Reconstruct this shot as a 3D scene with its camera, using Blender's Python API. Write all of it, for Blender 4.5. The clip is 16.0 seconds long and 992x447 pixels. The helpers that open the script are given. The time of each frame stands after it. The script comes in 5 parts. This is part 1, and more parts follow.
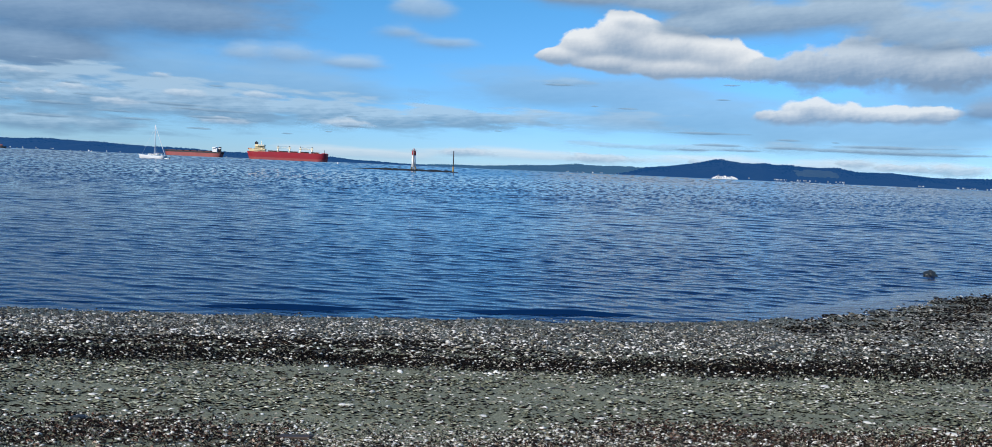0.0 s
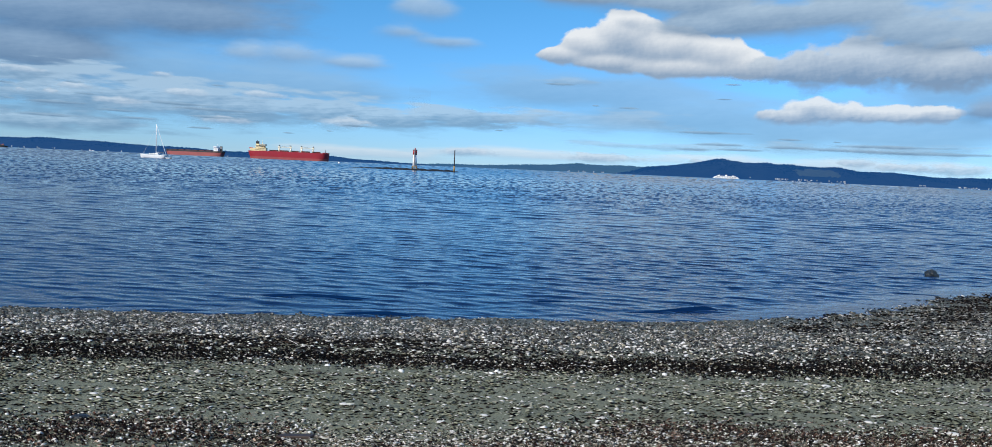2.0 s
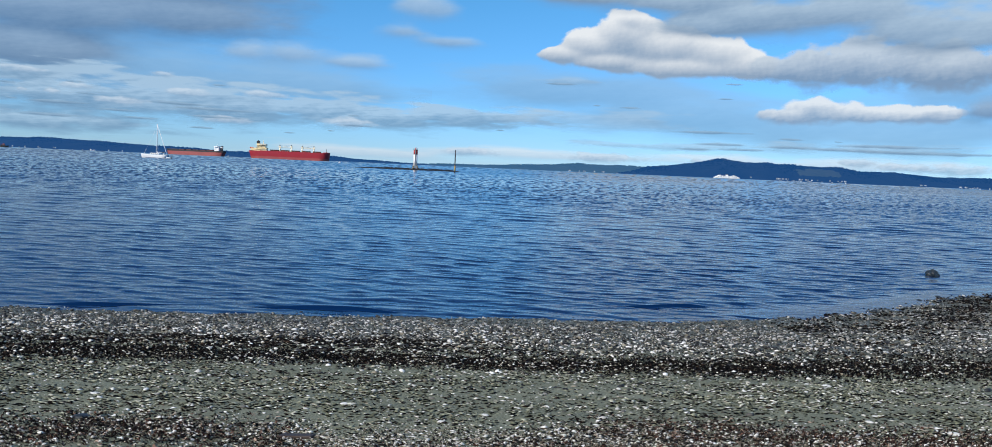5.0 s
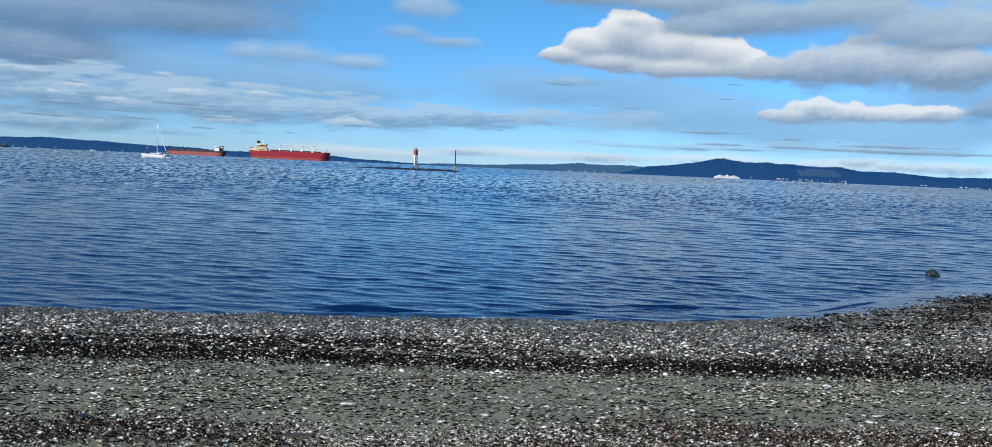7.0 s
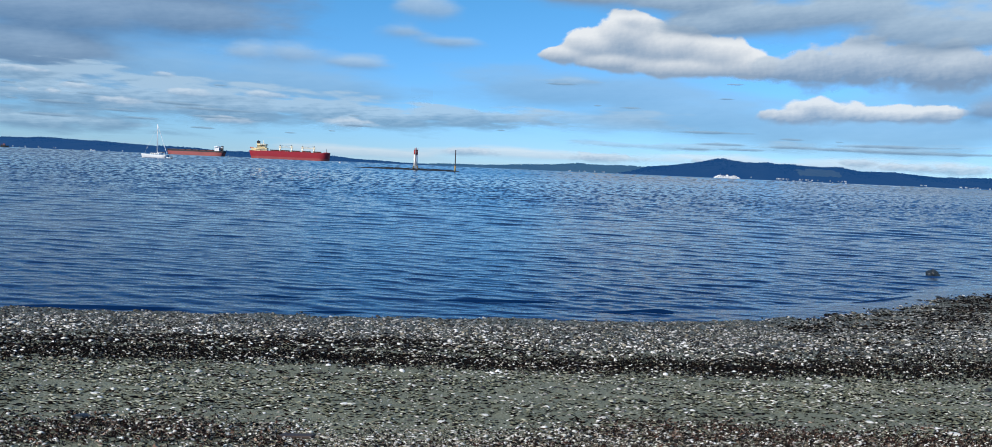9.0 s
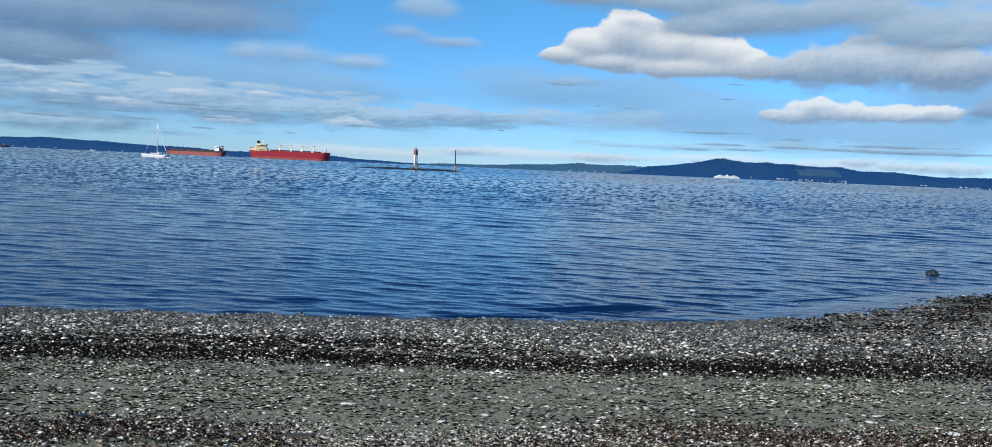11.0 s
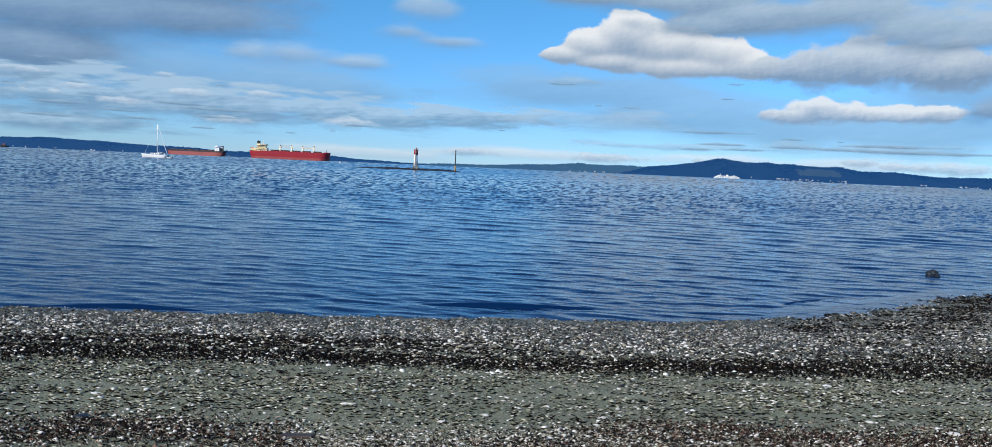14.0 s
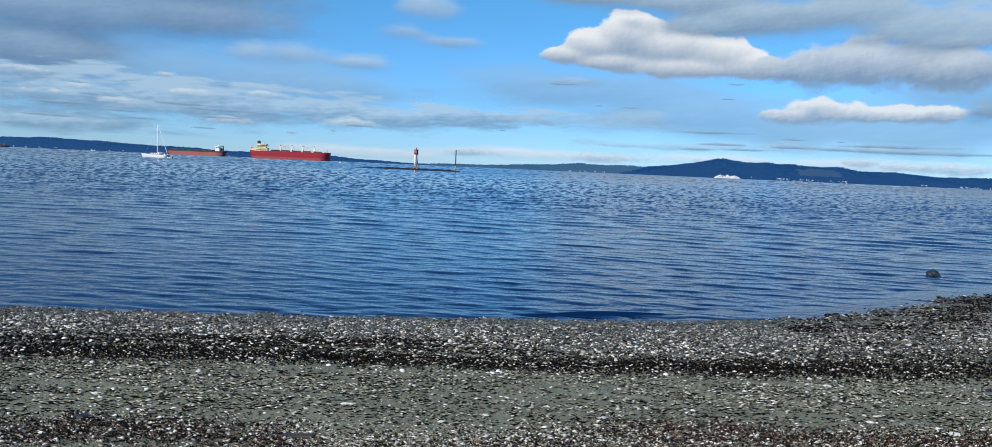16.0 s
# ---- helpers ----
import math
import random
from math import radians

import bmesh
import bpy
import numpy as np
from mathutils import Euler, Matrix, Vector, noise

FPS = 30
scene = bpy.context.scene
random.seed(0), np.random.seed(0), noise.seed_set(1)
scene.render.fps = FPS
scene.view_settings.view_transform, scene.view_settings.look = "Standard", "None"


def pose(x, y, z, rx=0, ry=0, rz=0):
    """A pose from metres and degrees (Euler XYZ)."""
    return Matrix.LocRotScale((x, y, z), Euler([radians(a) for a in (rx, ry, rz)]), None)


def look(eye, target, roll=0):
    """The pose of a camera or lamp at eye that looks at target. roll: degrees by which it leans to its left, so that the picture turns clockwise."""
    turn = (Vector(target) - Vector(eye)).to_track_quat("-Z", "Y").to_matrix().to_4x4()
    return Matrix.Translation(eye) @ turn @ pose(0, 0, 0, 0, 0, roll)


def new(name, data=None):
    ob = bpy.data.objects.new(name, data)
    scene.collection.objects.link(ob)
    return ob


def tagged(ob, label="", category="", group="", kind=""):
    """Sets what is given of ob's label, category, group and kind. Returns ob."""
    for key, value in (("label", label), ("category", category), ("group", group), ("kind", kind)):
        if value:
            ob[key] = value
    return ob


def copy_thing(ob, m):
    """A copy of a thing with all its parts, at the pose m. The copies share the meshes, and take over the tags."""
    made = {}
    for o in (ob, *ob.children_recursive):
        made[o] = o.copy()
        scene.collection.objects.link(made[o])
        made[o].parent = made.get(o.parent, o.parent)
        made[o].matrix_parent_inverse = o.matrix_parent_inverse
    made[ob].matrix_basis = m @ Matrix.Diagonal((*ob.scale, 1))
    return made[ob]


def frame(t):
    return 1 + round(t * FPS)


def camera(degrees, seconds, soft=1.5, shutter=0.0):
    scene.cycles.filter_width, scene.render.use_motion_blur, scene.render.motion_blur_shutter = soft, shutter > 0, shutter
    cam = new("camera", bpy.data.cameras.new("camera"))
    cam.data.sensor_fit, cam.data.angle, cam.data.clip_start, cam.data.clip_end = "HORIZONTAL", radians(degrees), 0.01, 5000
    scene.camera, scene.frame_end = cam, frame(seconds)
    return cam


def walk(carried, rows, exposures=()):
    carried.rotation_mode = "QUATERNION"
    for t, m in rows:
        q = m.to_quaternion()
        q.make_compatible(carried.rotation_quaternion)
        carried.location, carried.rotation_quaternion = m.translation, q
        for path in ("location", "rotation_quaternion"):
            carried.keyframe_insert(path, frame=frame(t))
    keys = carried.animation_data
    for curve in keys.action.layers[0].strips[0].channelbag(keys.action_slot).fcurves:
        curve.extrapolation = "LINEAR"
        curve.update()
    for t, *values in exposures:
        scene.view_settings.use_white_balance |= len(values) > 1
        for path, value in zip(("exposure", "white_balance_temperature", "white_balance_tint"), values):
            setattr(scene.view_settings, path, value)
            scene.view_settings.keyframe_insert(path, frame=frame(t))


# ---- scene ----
cam = camera(64, 16.0, soft=0.6)
EYE = Vector((0.0, 0.0, 2.6))


def aim(turn, tilt):
    """The camera's pose, turned by so many degrees to its right and tilted up from its resting line of sight."""
    a, e = radians(turn), radians(tilt - 4.03)
    way = Vector((math.sin(a) * math.cos(e), math.cos(a) * math.cos(e), math.sin(e)))
    return look(EYE, EYE + way, 2.51)


walk(cam, [(0.0, aim(0.135, 0.065)), (0.5, aim(0.09, 0.06)), (1.0, aim(0.07, 0.04)), (2.5, aim(0.06, 0.015)),
           (4.0, aim(0.035, 0.0)), (6.5, aim(0.0, 0.0)), (11.3, aim(0.0, 0.0)), (14.0, aim(-0.01, 0.0)), (16.0, aim(-0.03, 0.0))])

# ---- light ----
SUN_TURN, SUN_HEIGHT = 220.0, 34.0          # degrees clockwise from the line of sight, and above the horizon
world = bpy.data.worlds.new("sky")
scene.world = world
world.use_nodes = True
wn = world.node_tree.nodes
sky = wn.new("ShaderNodeTexSky")
sky.sky_type, sky.sun_disc = "NISHITA", False
sky.sun_elevation, sky.sun_rotation = radians(SUN_HEIGHT), radians(SUN_TURN)
sky.air_density, sky.dust_density, sky.ozone_density = 1.0, 0.0, 2.0
wn["Background"].inputs["Strength"].default_value = 0.096
# a tint laid over the sky: whitish blue low down, deeper blue higher up, paler again overhead
coords, split, tint, times_ = wn.new("ShaderNodeTexCoord"), wn.new("ShaderNodeSeparateXYZ"), wn.new("ShaderNodeValToRGB"), wn.new("ShaderNodeMix")
tint.color_ramp.elements[0].color, tint.color_ramp.elements[0].position = (0.44, 0.76, 1.46, 1), 0.0
tint.color_ramp.elements[1].color, tint.color_ramp.elements[1].position = (0.42, 0.97, 1.38, 1), 0.20
# unseen upper sky made brighter to lighten the water's reflections
high = tint.color_ramp.elements.new(0.38)
high.color = (0.66, 1.18, 1.62, 1)
times_.data_type, times_.blend_type = "RGBA", "MULTIPLY"
times_.inputs["Factor"].default_value = 1.0
wl = world.node_tree.links
wl.new(coords.outputs["Generated"], split.inputs[0])
wl.new(split.outputs["Z"], tint.inputs[0])
wl.new(sky.outputs[0], times_.inputs["A"])
wl.new(tint.outputs[0], times_.inputs["B"])
wl.new(times_.outputs["Result"], wn["Background"].inputs["Color"])

sun_data = bpy.data.lights.new("sun", "SUN")
sun_data.energy, sun_data.angle, sun_data.color = 4.6, radians(0.53), (1.0, 0.92, 0.80)
sun = new("sun", sun_data)
a, e = radians(SUN_TURN), radians(SUN_HEIGHT)
sun.matrix_world = look((math.sin(a) * math.cos(e) * 50, math.cos(a) * math.cos(e) * 50, math.sin(e) * 50), (0, 0, 0))


# ---- materials ----
def material(name):
    m = bpy.data.materials.new(name)
    m.use_nodes = True
    return m, m.node_tree.nodes, m.node_tree.links, m.node_tree.nodes["Principled BSDF"]


def ramp(nodes, stops):
    r = nodes.new("ShaderNodeValToRGB")
    while len(r.color_ramp.elements) < len(stops):
        r.color_ramp.elements.new(0.5)
    for el, (p, c) in zip(r.color_ramp.elements, stops):
        el.position, el.color = p, (*c, 1)
    return r


def noise_node(nodes, links, scale, detail=4.0, rough=0.55, coords="Object", stretch=(1, 1, 1)):
    tc, mp, nz = nodes.new("ShaderNodeTexCoord"), nodes.new("ShaderNodeMapping"), nodes.new("ShaderNodeTexNoise")
    mp.inputs["Scale"].default_value = stretch
    links.new(tc.outputs[coords], mp.inputs["Vector"])
    links.new(mp.outputs[0], nz.inputs["Vector"])
    nz.inputs["Scale"].default_value, nz.inputs["Detail"].default_value, nz.inputs["Roughness"].default_value = scale, detail, rough
    return nz


def maths(nodes, links, op, a, b=None, clamp=False):
    n = nodes.new("ShaderNodeMath")
    n.operation, n.use_clamp = op, clamp
    for i, v in enumerate((a, b)):
        if v is None:
            continue
        if isinstance(v, (int, float)):
            n.inputs[i].default_value = v
        else:
            links.new(v, n.inputs[i])
    return n.outputs[0]


def painted(name, colour, rough=0.5, metal=0.0, wear=0.25, scale=0.6, bump=0.0, bump_scale=8.0, dirt=(0.12, 0.09, 0.07)):
    """Paint or plain stuff with broad stains and a fine grain."""
    m, n, l, b = material(name)
    big = noise_node(n, l, scale, 6, 0.65)
    fine = noise_node(n, l, scale * 14, 3, 0.6)
    r = ramp(n, [(0.35, (0, 0, 0)), (0.75, (1, 1, 1))])
    l.new(big.outputs[0], r.inputs[0])
    mix = n.new("ShaderNodeMix")
    mix.data_type = "RGBA"
    mix.inputs["A"].default_value, mix.inputs["B"].default_value = (*colour, 1), (*dirt, 1)
    l.new(maths(n, l, "MULTIPLY", r.outputs[0], wear), mix.inputs["Factor"])
    hsv = n.new("ShaderNodeHueSaturation")
    l.new(mix.outputs["Result"], hsv.inputs["Color"])
    l.new(maths(n, l, "ADD", maths(n, l, "MULTIPLY", fine.outputs[0], 0.5), 0.75), hsv.inputs["Value"])
    l.new(hsv.outputs[0], b.inputs["Base Color"])
    l.new(maths(n, l, "ADD", maths(n, l, "MULTIPLY", big.outputs[0], 0.2), rough - 0.1), b.inputs["Roughness"])
    b.inputs["Metallic"].default_value = metal
    if bump:
        bp = n.new("ShaderNodeBump")
        bp.inputs["Strength"].default_value, bp.inputs["Distance"].default_value = 1.0, bump
        nz = noise_node(n, l, bump_scale, 6, 0.6)
        l.new(nz.outputs[0], bp.inputs["Height"])
        l.new(bp.outputs[0], b.inputs["Normal"])
    return m


def water_material():
    """Deep blue sea water. Near the beach its waves are in the mesh; farther out the wind's chop, too fine and too many
    for a mesh, tilts the surface by a noise laid out along the crests (the sheet's own coordinates)."""
    m, n, l, b = material("sea_water")
    b.inputs["IOR"].default_value = 1.36
    tc, sep = n.new("ShaderNodeTexCoord"), n.new("ShaderNodeSeparateXYZ")
    l.new(tc.outputs["Object"], sep.inputs[0])

    def along(lo, hi, p, q):
        off = n.new("ShaderNodeMapRange")
        off.inputs["From Min"].default_value, off.inputs["From Max"].default_value = lo, hi
        off.inputs["To Min"].default_value, off.inputs["To Max"].default_value = p, q
        l.new(sep.outputs["Y"], off.inputs["Value"])
        return off.outputs[0]

    l.new(along(30.0, 110.0, 0.02, 0.06), b.inputs["Roughness"])
    patch = noise_node(n, l, 0.02, 4, 0.6, stretch=(0.5, 1, 1))
    r = ramp(n, [(0.3, (0.001, 0.014, 0.056)), (0.7, (0.002, 0.020, 0.072))])
    l.new(patch.outputs[0], r.inputs[0])
    l.new(r.outputs[0], b.inputs["Base Color"])
    # fine ripples on the larger waves
    height = None
    for scale, tall in ((7.0, 0.010), (2.2, 0.012)):
        nz = noise_node(n, l, scale, 3, 0.6, stretch=(0.4, 1.0, 1))
        h = maths(n, l, "MULTIPLY", nz.outputs[0], tall)
        height = h if height is None else maths(n, l, "ADD", height, h)
    bp = n.new("ShaderNodeBump")
    bp.inputs["Strength"].default_value, bp.inputs["Distance"].default_value = 0.8, 1.0
    l.new(height, bp.inputs["Height"])
    # the chop: each face towards the beach is short and steep, its back long and almost level
    uv = n.new("ShaderNodeUVMap")
    tilt = None
    for scale, stretch, share, detail in ((1.3, (1.2, 1.0, 1), 0.85, 1.0), (0.5, (1.0, 1.0, 1), 0.14, 1.0), (2.6, (1.2, 1.0, 1), 0.34, 0.0)):
        mp, nz = n.new("ShaderNodeMapping"), n.new("ShaderNodeTexNoise")
        mp.inputs["Scale"].default_value = stretch
        l.new(uv.outputs[0], mp.inputs["Vector"])
        l.new(mp.outputs[0], nz.inputs["Vector"])
        nz.inputs["Scale"].default_value, nz.inputs["Detail"].default_value, nz.inputs["Roughness"].default_value = scale, detail, 0.55
        t = maths(n, l, "MULTIPLY", maths(n, l, "SUBTRACT", nz.outputs[0], 0.5), share)
        tilt = t if tilt is None else maths(n, l, "ADD", tilt, t)
    steep = n.new("ShaderNodeMapRange")
    steep.interpolation_type = "SMOOTHSTEP"
    steep.inputs["From Min"].default_value, steep.inputs["From Max"].default_value = -0.10, 0.22
    steep.inputs["To Min"].default_value, steep.inputs["To Max"].default_value = CHOP[0], CHOP[1]
    l.new(tilt, steep.inputs["Value"])
    # the wind is fresher towards the east, out of the headland's shelter
    side, wind = n.new("ShaderNodeSeparateXYZ"), n.new("ShaderNodeMapRange")
    l.new(uv.outputs[0], side.inputs[0])
    wind.inputs["From Min"].default_value, wind.inputs["From Max"].default_value = 0.0, 41.0
    wind.inputs["To Min"].default_value, wind.inputs["To Max"].default_value = 0.85, 1.4
    l.new(side.outputs["X"], wind.inputs["Value"])
    chop = maths(n, l, "MULTIPLY", maths(n, l, "MULTIPLY", along(42.0, 105.0, 0.12, 1.0), along(90.0, 260.0, 1.0, 0.34)), wind.outputs[0])
    lean, add = n.new("ShaderNodeCombineXYZ"), n.new("ShaderNodeVectorMath")
    # far out only the faces towards the beach can be seen over the crests before them
    l.new(maths(n, l, "MULTIPLY", maths(n, l, "ADD", maths(n, l, "MULTIPLY", steep.outputs[0], chop), along(90.0, 350.0, 0.0, 0.055)), -1.0), lean.inputs[1])
    l.new(maths(n, l, "MULTIPLY", maths(n, l, "MULTIPLY", tilt, 0.5), chop), lean.inputs[0])
    l.new(bp.outputs[0], add.inputs[0])
    l.new(lean.outputs[0], add.inputs[1])
    norm = n.new("ShaderNodeVectorMath")
    norm.operation = "NORMALIZE"
    l.new(add.outputs[0], norm.inputs[0])
    l.new(norm.outputs[0], b.inputs["Normal"])
    return m


def sand_material():
    """Grey-olive sand and fine gravel, darker towards the water: wet, plus painted shade between the stones."""
    m, n, l, b = material("wet_shaded_sand")
    tc, sep = n.new("ShaderNodeTexCoord"), n.new("ShaderNodeSeparateXYZ")
    l.new(tc.outputs["Object"], sep.inputs[0])
    big = noise_node(n, l, 0.9, 6, 0.6, stretch=(0.5, 1.3, 1))
    grain = noise_node(n, l, 55, 4, 0.7)
    grit = noise_node(n, l, 190, 2, 0.7)
    r = ramp(n, [(0.25, (0.134, 0.144, 0.094)), (0.5, (0.216, 0.228, 0.157)), (0.8, (0.30, 0.307, 0.218))])
    mixed = maths(n, l, "ADD", maths(n, l, "MULTIPLY", big.outputs[0], 0.5), maths(n, l, "MULTIPLY", grain.outputs[0], 0.5))
    l.new(mixed, r.inputs[0])
    hsv = n.new("ShaderNodeHueSaturation")
    l.new(r.outputs[0], hsv.inputs["Color"])
    # low sand is darkened for wet and for the shade between shingle stones
    by_height = n.new("ShaderNodeMapRange")
    by_height.inputs["From Min"].default_value, by_height.inputs["From Max"].default_value = 0.34, 0.48
    l.new(maths(n, l, "ADD", sep.outputs["Z"], maths(n, l, "MULTIPLY", big.outputs[0], 0.12)), by_height.inputs["Value"])
    l.new(maths(n, l, "MULTIPLY", maths(n, l, "ADD", maths(n, l, "MULTIPLY", by_height.outputs[0], 0.56), 0.44), maths(n, l, "ADD", grit.outputs[0], 0.5)), hsv.inputs["Value"])
    l.new(hsv.outputs[0], b.inputs["Base Color"])
    l.new(maths(n, l, "ADD", maths(n, l, "MULTIPLY", by_height.outputs[0], 0.45), 0.45), b.inputs["Roughness"])
    bp = n.new("ShaderNodeBump")
    b.inputs["Specular IOR Level"].default_value = 0.2
    bp.inputs["Strength"].default_value, bp.inputs["Distance"].default_value = 1.0, 0.02
    l.new(grain.outputs[0], bp.inputs["Height"])
    l.new(bp.outputs[0], b.inputs["Normal"])
    return m


def pebble_material(name, single=False, stops=None, wet=False):
    m, n, l, b = material(name)
    rnd = n.new("ShaderNodeObjectInfo" if single else "ShaderNodeNewGeometry")
    r = ramp(n, stops or [(0.0, (0.008, 0.008, 0.009)), (0.35, (0.022, 0.022, 0.021)), (0.52, (0.108, 0.098, 0.072)), (0.68, (0.31, 0.275, 0.195)),
                          (0.83, (0.52, 0.50, 0.45)), (1.0, (0.82, 0.80, 0.76))])
    l.new(rnd.outputs["Random" if single else "Random Per Island"], r.inputs[0])
    nz = noise_node(n, l, 60, 4, 0.6)
    hsv = n.new("ShaderNodeHueSaturation")
    l.new(r.outputs[0], hsv.inputs["Color"])
    value = maths(n, l, "ADD", nz.outputs[0], 0.5)
    if wet:
        # stones low on the beach are wet and dark, in uneven patches
        geo, sep, by_height = n.new("ShaderNodeNewGeometry"), n.new("ShaderNodeSeparateXYZ"), n.new("ShaderNodeMapRange")
        l.new(geo.outputs["Position"], sep.inputs[0])
        damp = noise_node(n, l, 0.35, 4, 0.6, stretch=(1, 1.6, 1))
        by_height.inputs["From Min"].default_value, by_height.inputs["From Max"].default_value = 0.16, 0.42
        by_height.inputs["To Min"].default_value, by_height.inputs["To Max"].default_value = 0.62, 1.1
        l.new(maths(n, l, "ADD", sep.outputs["Z"], maths(n, l, "MULTIPLY", maths(n, l, "SUBTRACT", damp.outputs[0], 0.4), 0.9)), by_height.inputs["Value"])
        value = maths(n, l, "MULTIPLY", value, by_height.outputs[0])
    l.new(value, hsv.inputs["Value"])
    l.new(hsv.outputs[0], b.inputs["Base Color"])
    b.inputs["Roughness"].default_value = 0.5 if wet else 0.75
    b.inputs["Specular IOR Level"].default_value = 0.35 if wet else 0.05
    return m


def cloud_material(name, scale, stretch, ragged, soft, opacity, base, top, relief=1.2, level=0.0):
    """A far cloud, its daylight painted as glow: broken edges by noise, shaded grey below and lit white above."""
    m, n, l, b = material(name)
    n.remove(b)
    uv, mp = n.new("ShaderNodeUVMap"), n.new("ShaderNodeMapping")
    mp.inputs["Scale"].default_value = (*stretch, 1)
    l.new(uv.outputs[0], mp.inputs["Vector"])

    def fbm(offset, detail=8.0, s=scale, rough=0.5):
        add, nz = n.new("ShaderNodeVectorMath"), n.new("ShaderNodeTexNoise")
        add.inputs[1].default_value = offset
        l.new(mp.outputs[0], add.inputs[0])
        l.new(add.outputs[0], nz.inputs["Vector"])
        nz.inputs["Scale"].default_value, nz.inputs["Detail"].default_value, nz.inputs["Roughness"].default_value = s, detail, rough
        return nz.outputs[0]

    body, lift = n.new("ShaderNodeAttribute"), n.new("ShaderNodeAttribute")
    body.attribute_name, lift.attribute_name = "body", "lift"
    edge = fbm((0, 0, 0))
    dens = maths(n, l, "ADD", maths(n, l, "ADD", body.outputs["Fac"], level), maths(n, l, "MULTIPLY", maths(n, l, "SUBTRACT", edge, 0.5), ragged))
    cover = n.new("ShaderNodeMapRange")
    cover.interpolation_type = "SMOOTHSTEP"
    cover.inputs["From Min"].default_value, cover.inputs["From Max"].default_value = 0.0, soft
    under = maths(n, l, "MULTIPLY", lift.outputs["Fac"], -1.0, True)
    l.new(maths(n, l, "MULTIPLY", maths(n, l, "ADD", maths(n, l, "MULTIPLY", under, 1.8), 1.0), soft), cover.inputs["From Max"])
    l.new(dens, cover.inputs["Value"])
    alpha = maths(n, l, "MULTIPLY", cover.outputs[0], opacity)
    # billows: the sunlit side is painted lighter in the glow
    here, there = fbm((3, 7, 0), 6.0, scale * 0.9, 0.55), fbm((3.16, 6.88, 0), 6.0, scale * 0.9, 0.55)
    puff = maths(n, l, "MULTIPLY", maths(n, l, "SUBTRACT", there, here), relief * 2.2)
    tone = maths(n, l, "ADD", maths(n, l, "ADD", maths(n, l, "MULTIPLY", lift.outputs["Fac"], 0.72), 0.50), puff)
    tone = maths(n, l, "ADD", tone, maths(n, l, "MULTIPLY", maths(n, l, "SUBTRACT", here, 0.5), relief * 0.6))
    mid = tuple(0.5 * p + 0.5 * q for p, q in zip(base, top))
    r = ramp(n, [(0.15, base), (0.55, mid), (0.9, top)])
    l.new(tone, r.inputs[0])
    em, tr, mix, out = n.new("ShaderNodeEmission"), n.new("ShaderNodeBsdfTransparent"), n.new("ShaderNodeMixShader"), n["Material Output"]
    l.new(r.outputs[0], em.inputs["Color"])
    l.new(alpha, mix.inputs[0])
    l.new(tr.outputs[0], mix.inputs[1])
    l.new(em.outputs[0], mix.inputs[2])
    l.new(mix.outputs[0], out.inputs["Surface"])
    return m


def hazed_woods(name, dark, pale, haze_glow):
    """Woods some kilometres off; distance haze is painted in as bluish colour and a blue glow."""
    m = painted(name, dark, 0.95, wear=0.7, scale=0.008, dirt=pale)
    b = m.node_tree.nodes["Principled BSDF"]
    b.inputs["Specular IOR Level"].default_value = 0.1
    b.inputs["Emission Color"].default_value, b.inputs["Emission Strength"].default_value = (*haze_glow, 1), 1.0
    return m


def hazed(m, haze_glow):
    """A far surface, given a blue glow of its own to imitate distance haze."""
    b = m.node_tree.nodes["Principled BSDF"]
    b.inputs["Emission Color"].default_value, b.inputs["Emission Strength"].default_value = (*haze_glow, 1), 1.0
    return m


CHOP = (0.01, 0.25)                          # the least and the most slope of the far chop
WATER = water_material()
SAND = sand_material()
PEBBLES = pebble_material("mixed_pebbles")
PEBBLE = pebble_material("single_pebble", True, [(0.0, (0.06, 0.06, 0.055)), (0.35, (0.20, 0.19, 0.17)), (0.6, (0.42, 0.41, 0.38)), (1.0, (0.78, 0.77, 0.74))])
SHINGLE = pebble_material("wet_shingle", wet=True)
LIGHT_PEBBLES = pebble_material("pale_pebbles", stops=[(0.0, (0.012, 0.011, 0.010)), (0.42, (0.05, 0.045, 0.038)), (0.6, (0.26, 0.24, 0.19)), (0.75, (0.50, 0.48, 0.42)), (1.0, (0.84, 0.83, 0.79))])
SAND_PEBBLES = pebble_material("sandy_pebbles", stops=[(0.0, (0.06, 0.065, 0.045)), (0.4, (0.18, 0.19, 0.13)), (0.75, (0.33, 0.34, 0.25)), (0.92, (0.52, 0.52, 0.44)), (1.0, (0.80, 0.79, 0.74))])
# black weed, also used for flakes that paint the pebbles' shade
KELP_AND_SHADE = pebble_material("black_seaweed_and_shade", stops=[(0.0, (0.002, 0.002, 0.002)), (0.7, (0.006, 0.005, 0.004)), (0.92, (0.016, 0.010, 0.008)), (1.0, (0.07, 0.045, 0.03))])
WRACK = pebble_material("brown_wrack", stops=[(0.0, (0.006, 0.005, 0.004)), (0.5, (0.016, 0.010, 0.008)), (0.68, (0.045, 0.022, 0.016)), (0.86, (0.13, 0.07, 0.05)), (1.0, (0.42, 0.33, 0.25))])
DRIFT = painted("bleached_driftwood", (0.33, 0.30, 0.25), 0.8, wear=0.5, scale=6)
PALE_STONE = painted("pale_stone", (0.66, 0.65, 0.61), 0.7, wear=0.3, scale=12, bump=0.004, bump_scale=60, dirt=(0.35, 0.33, 0.28))
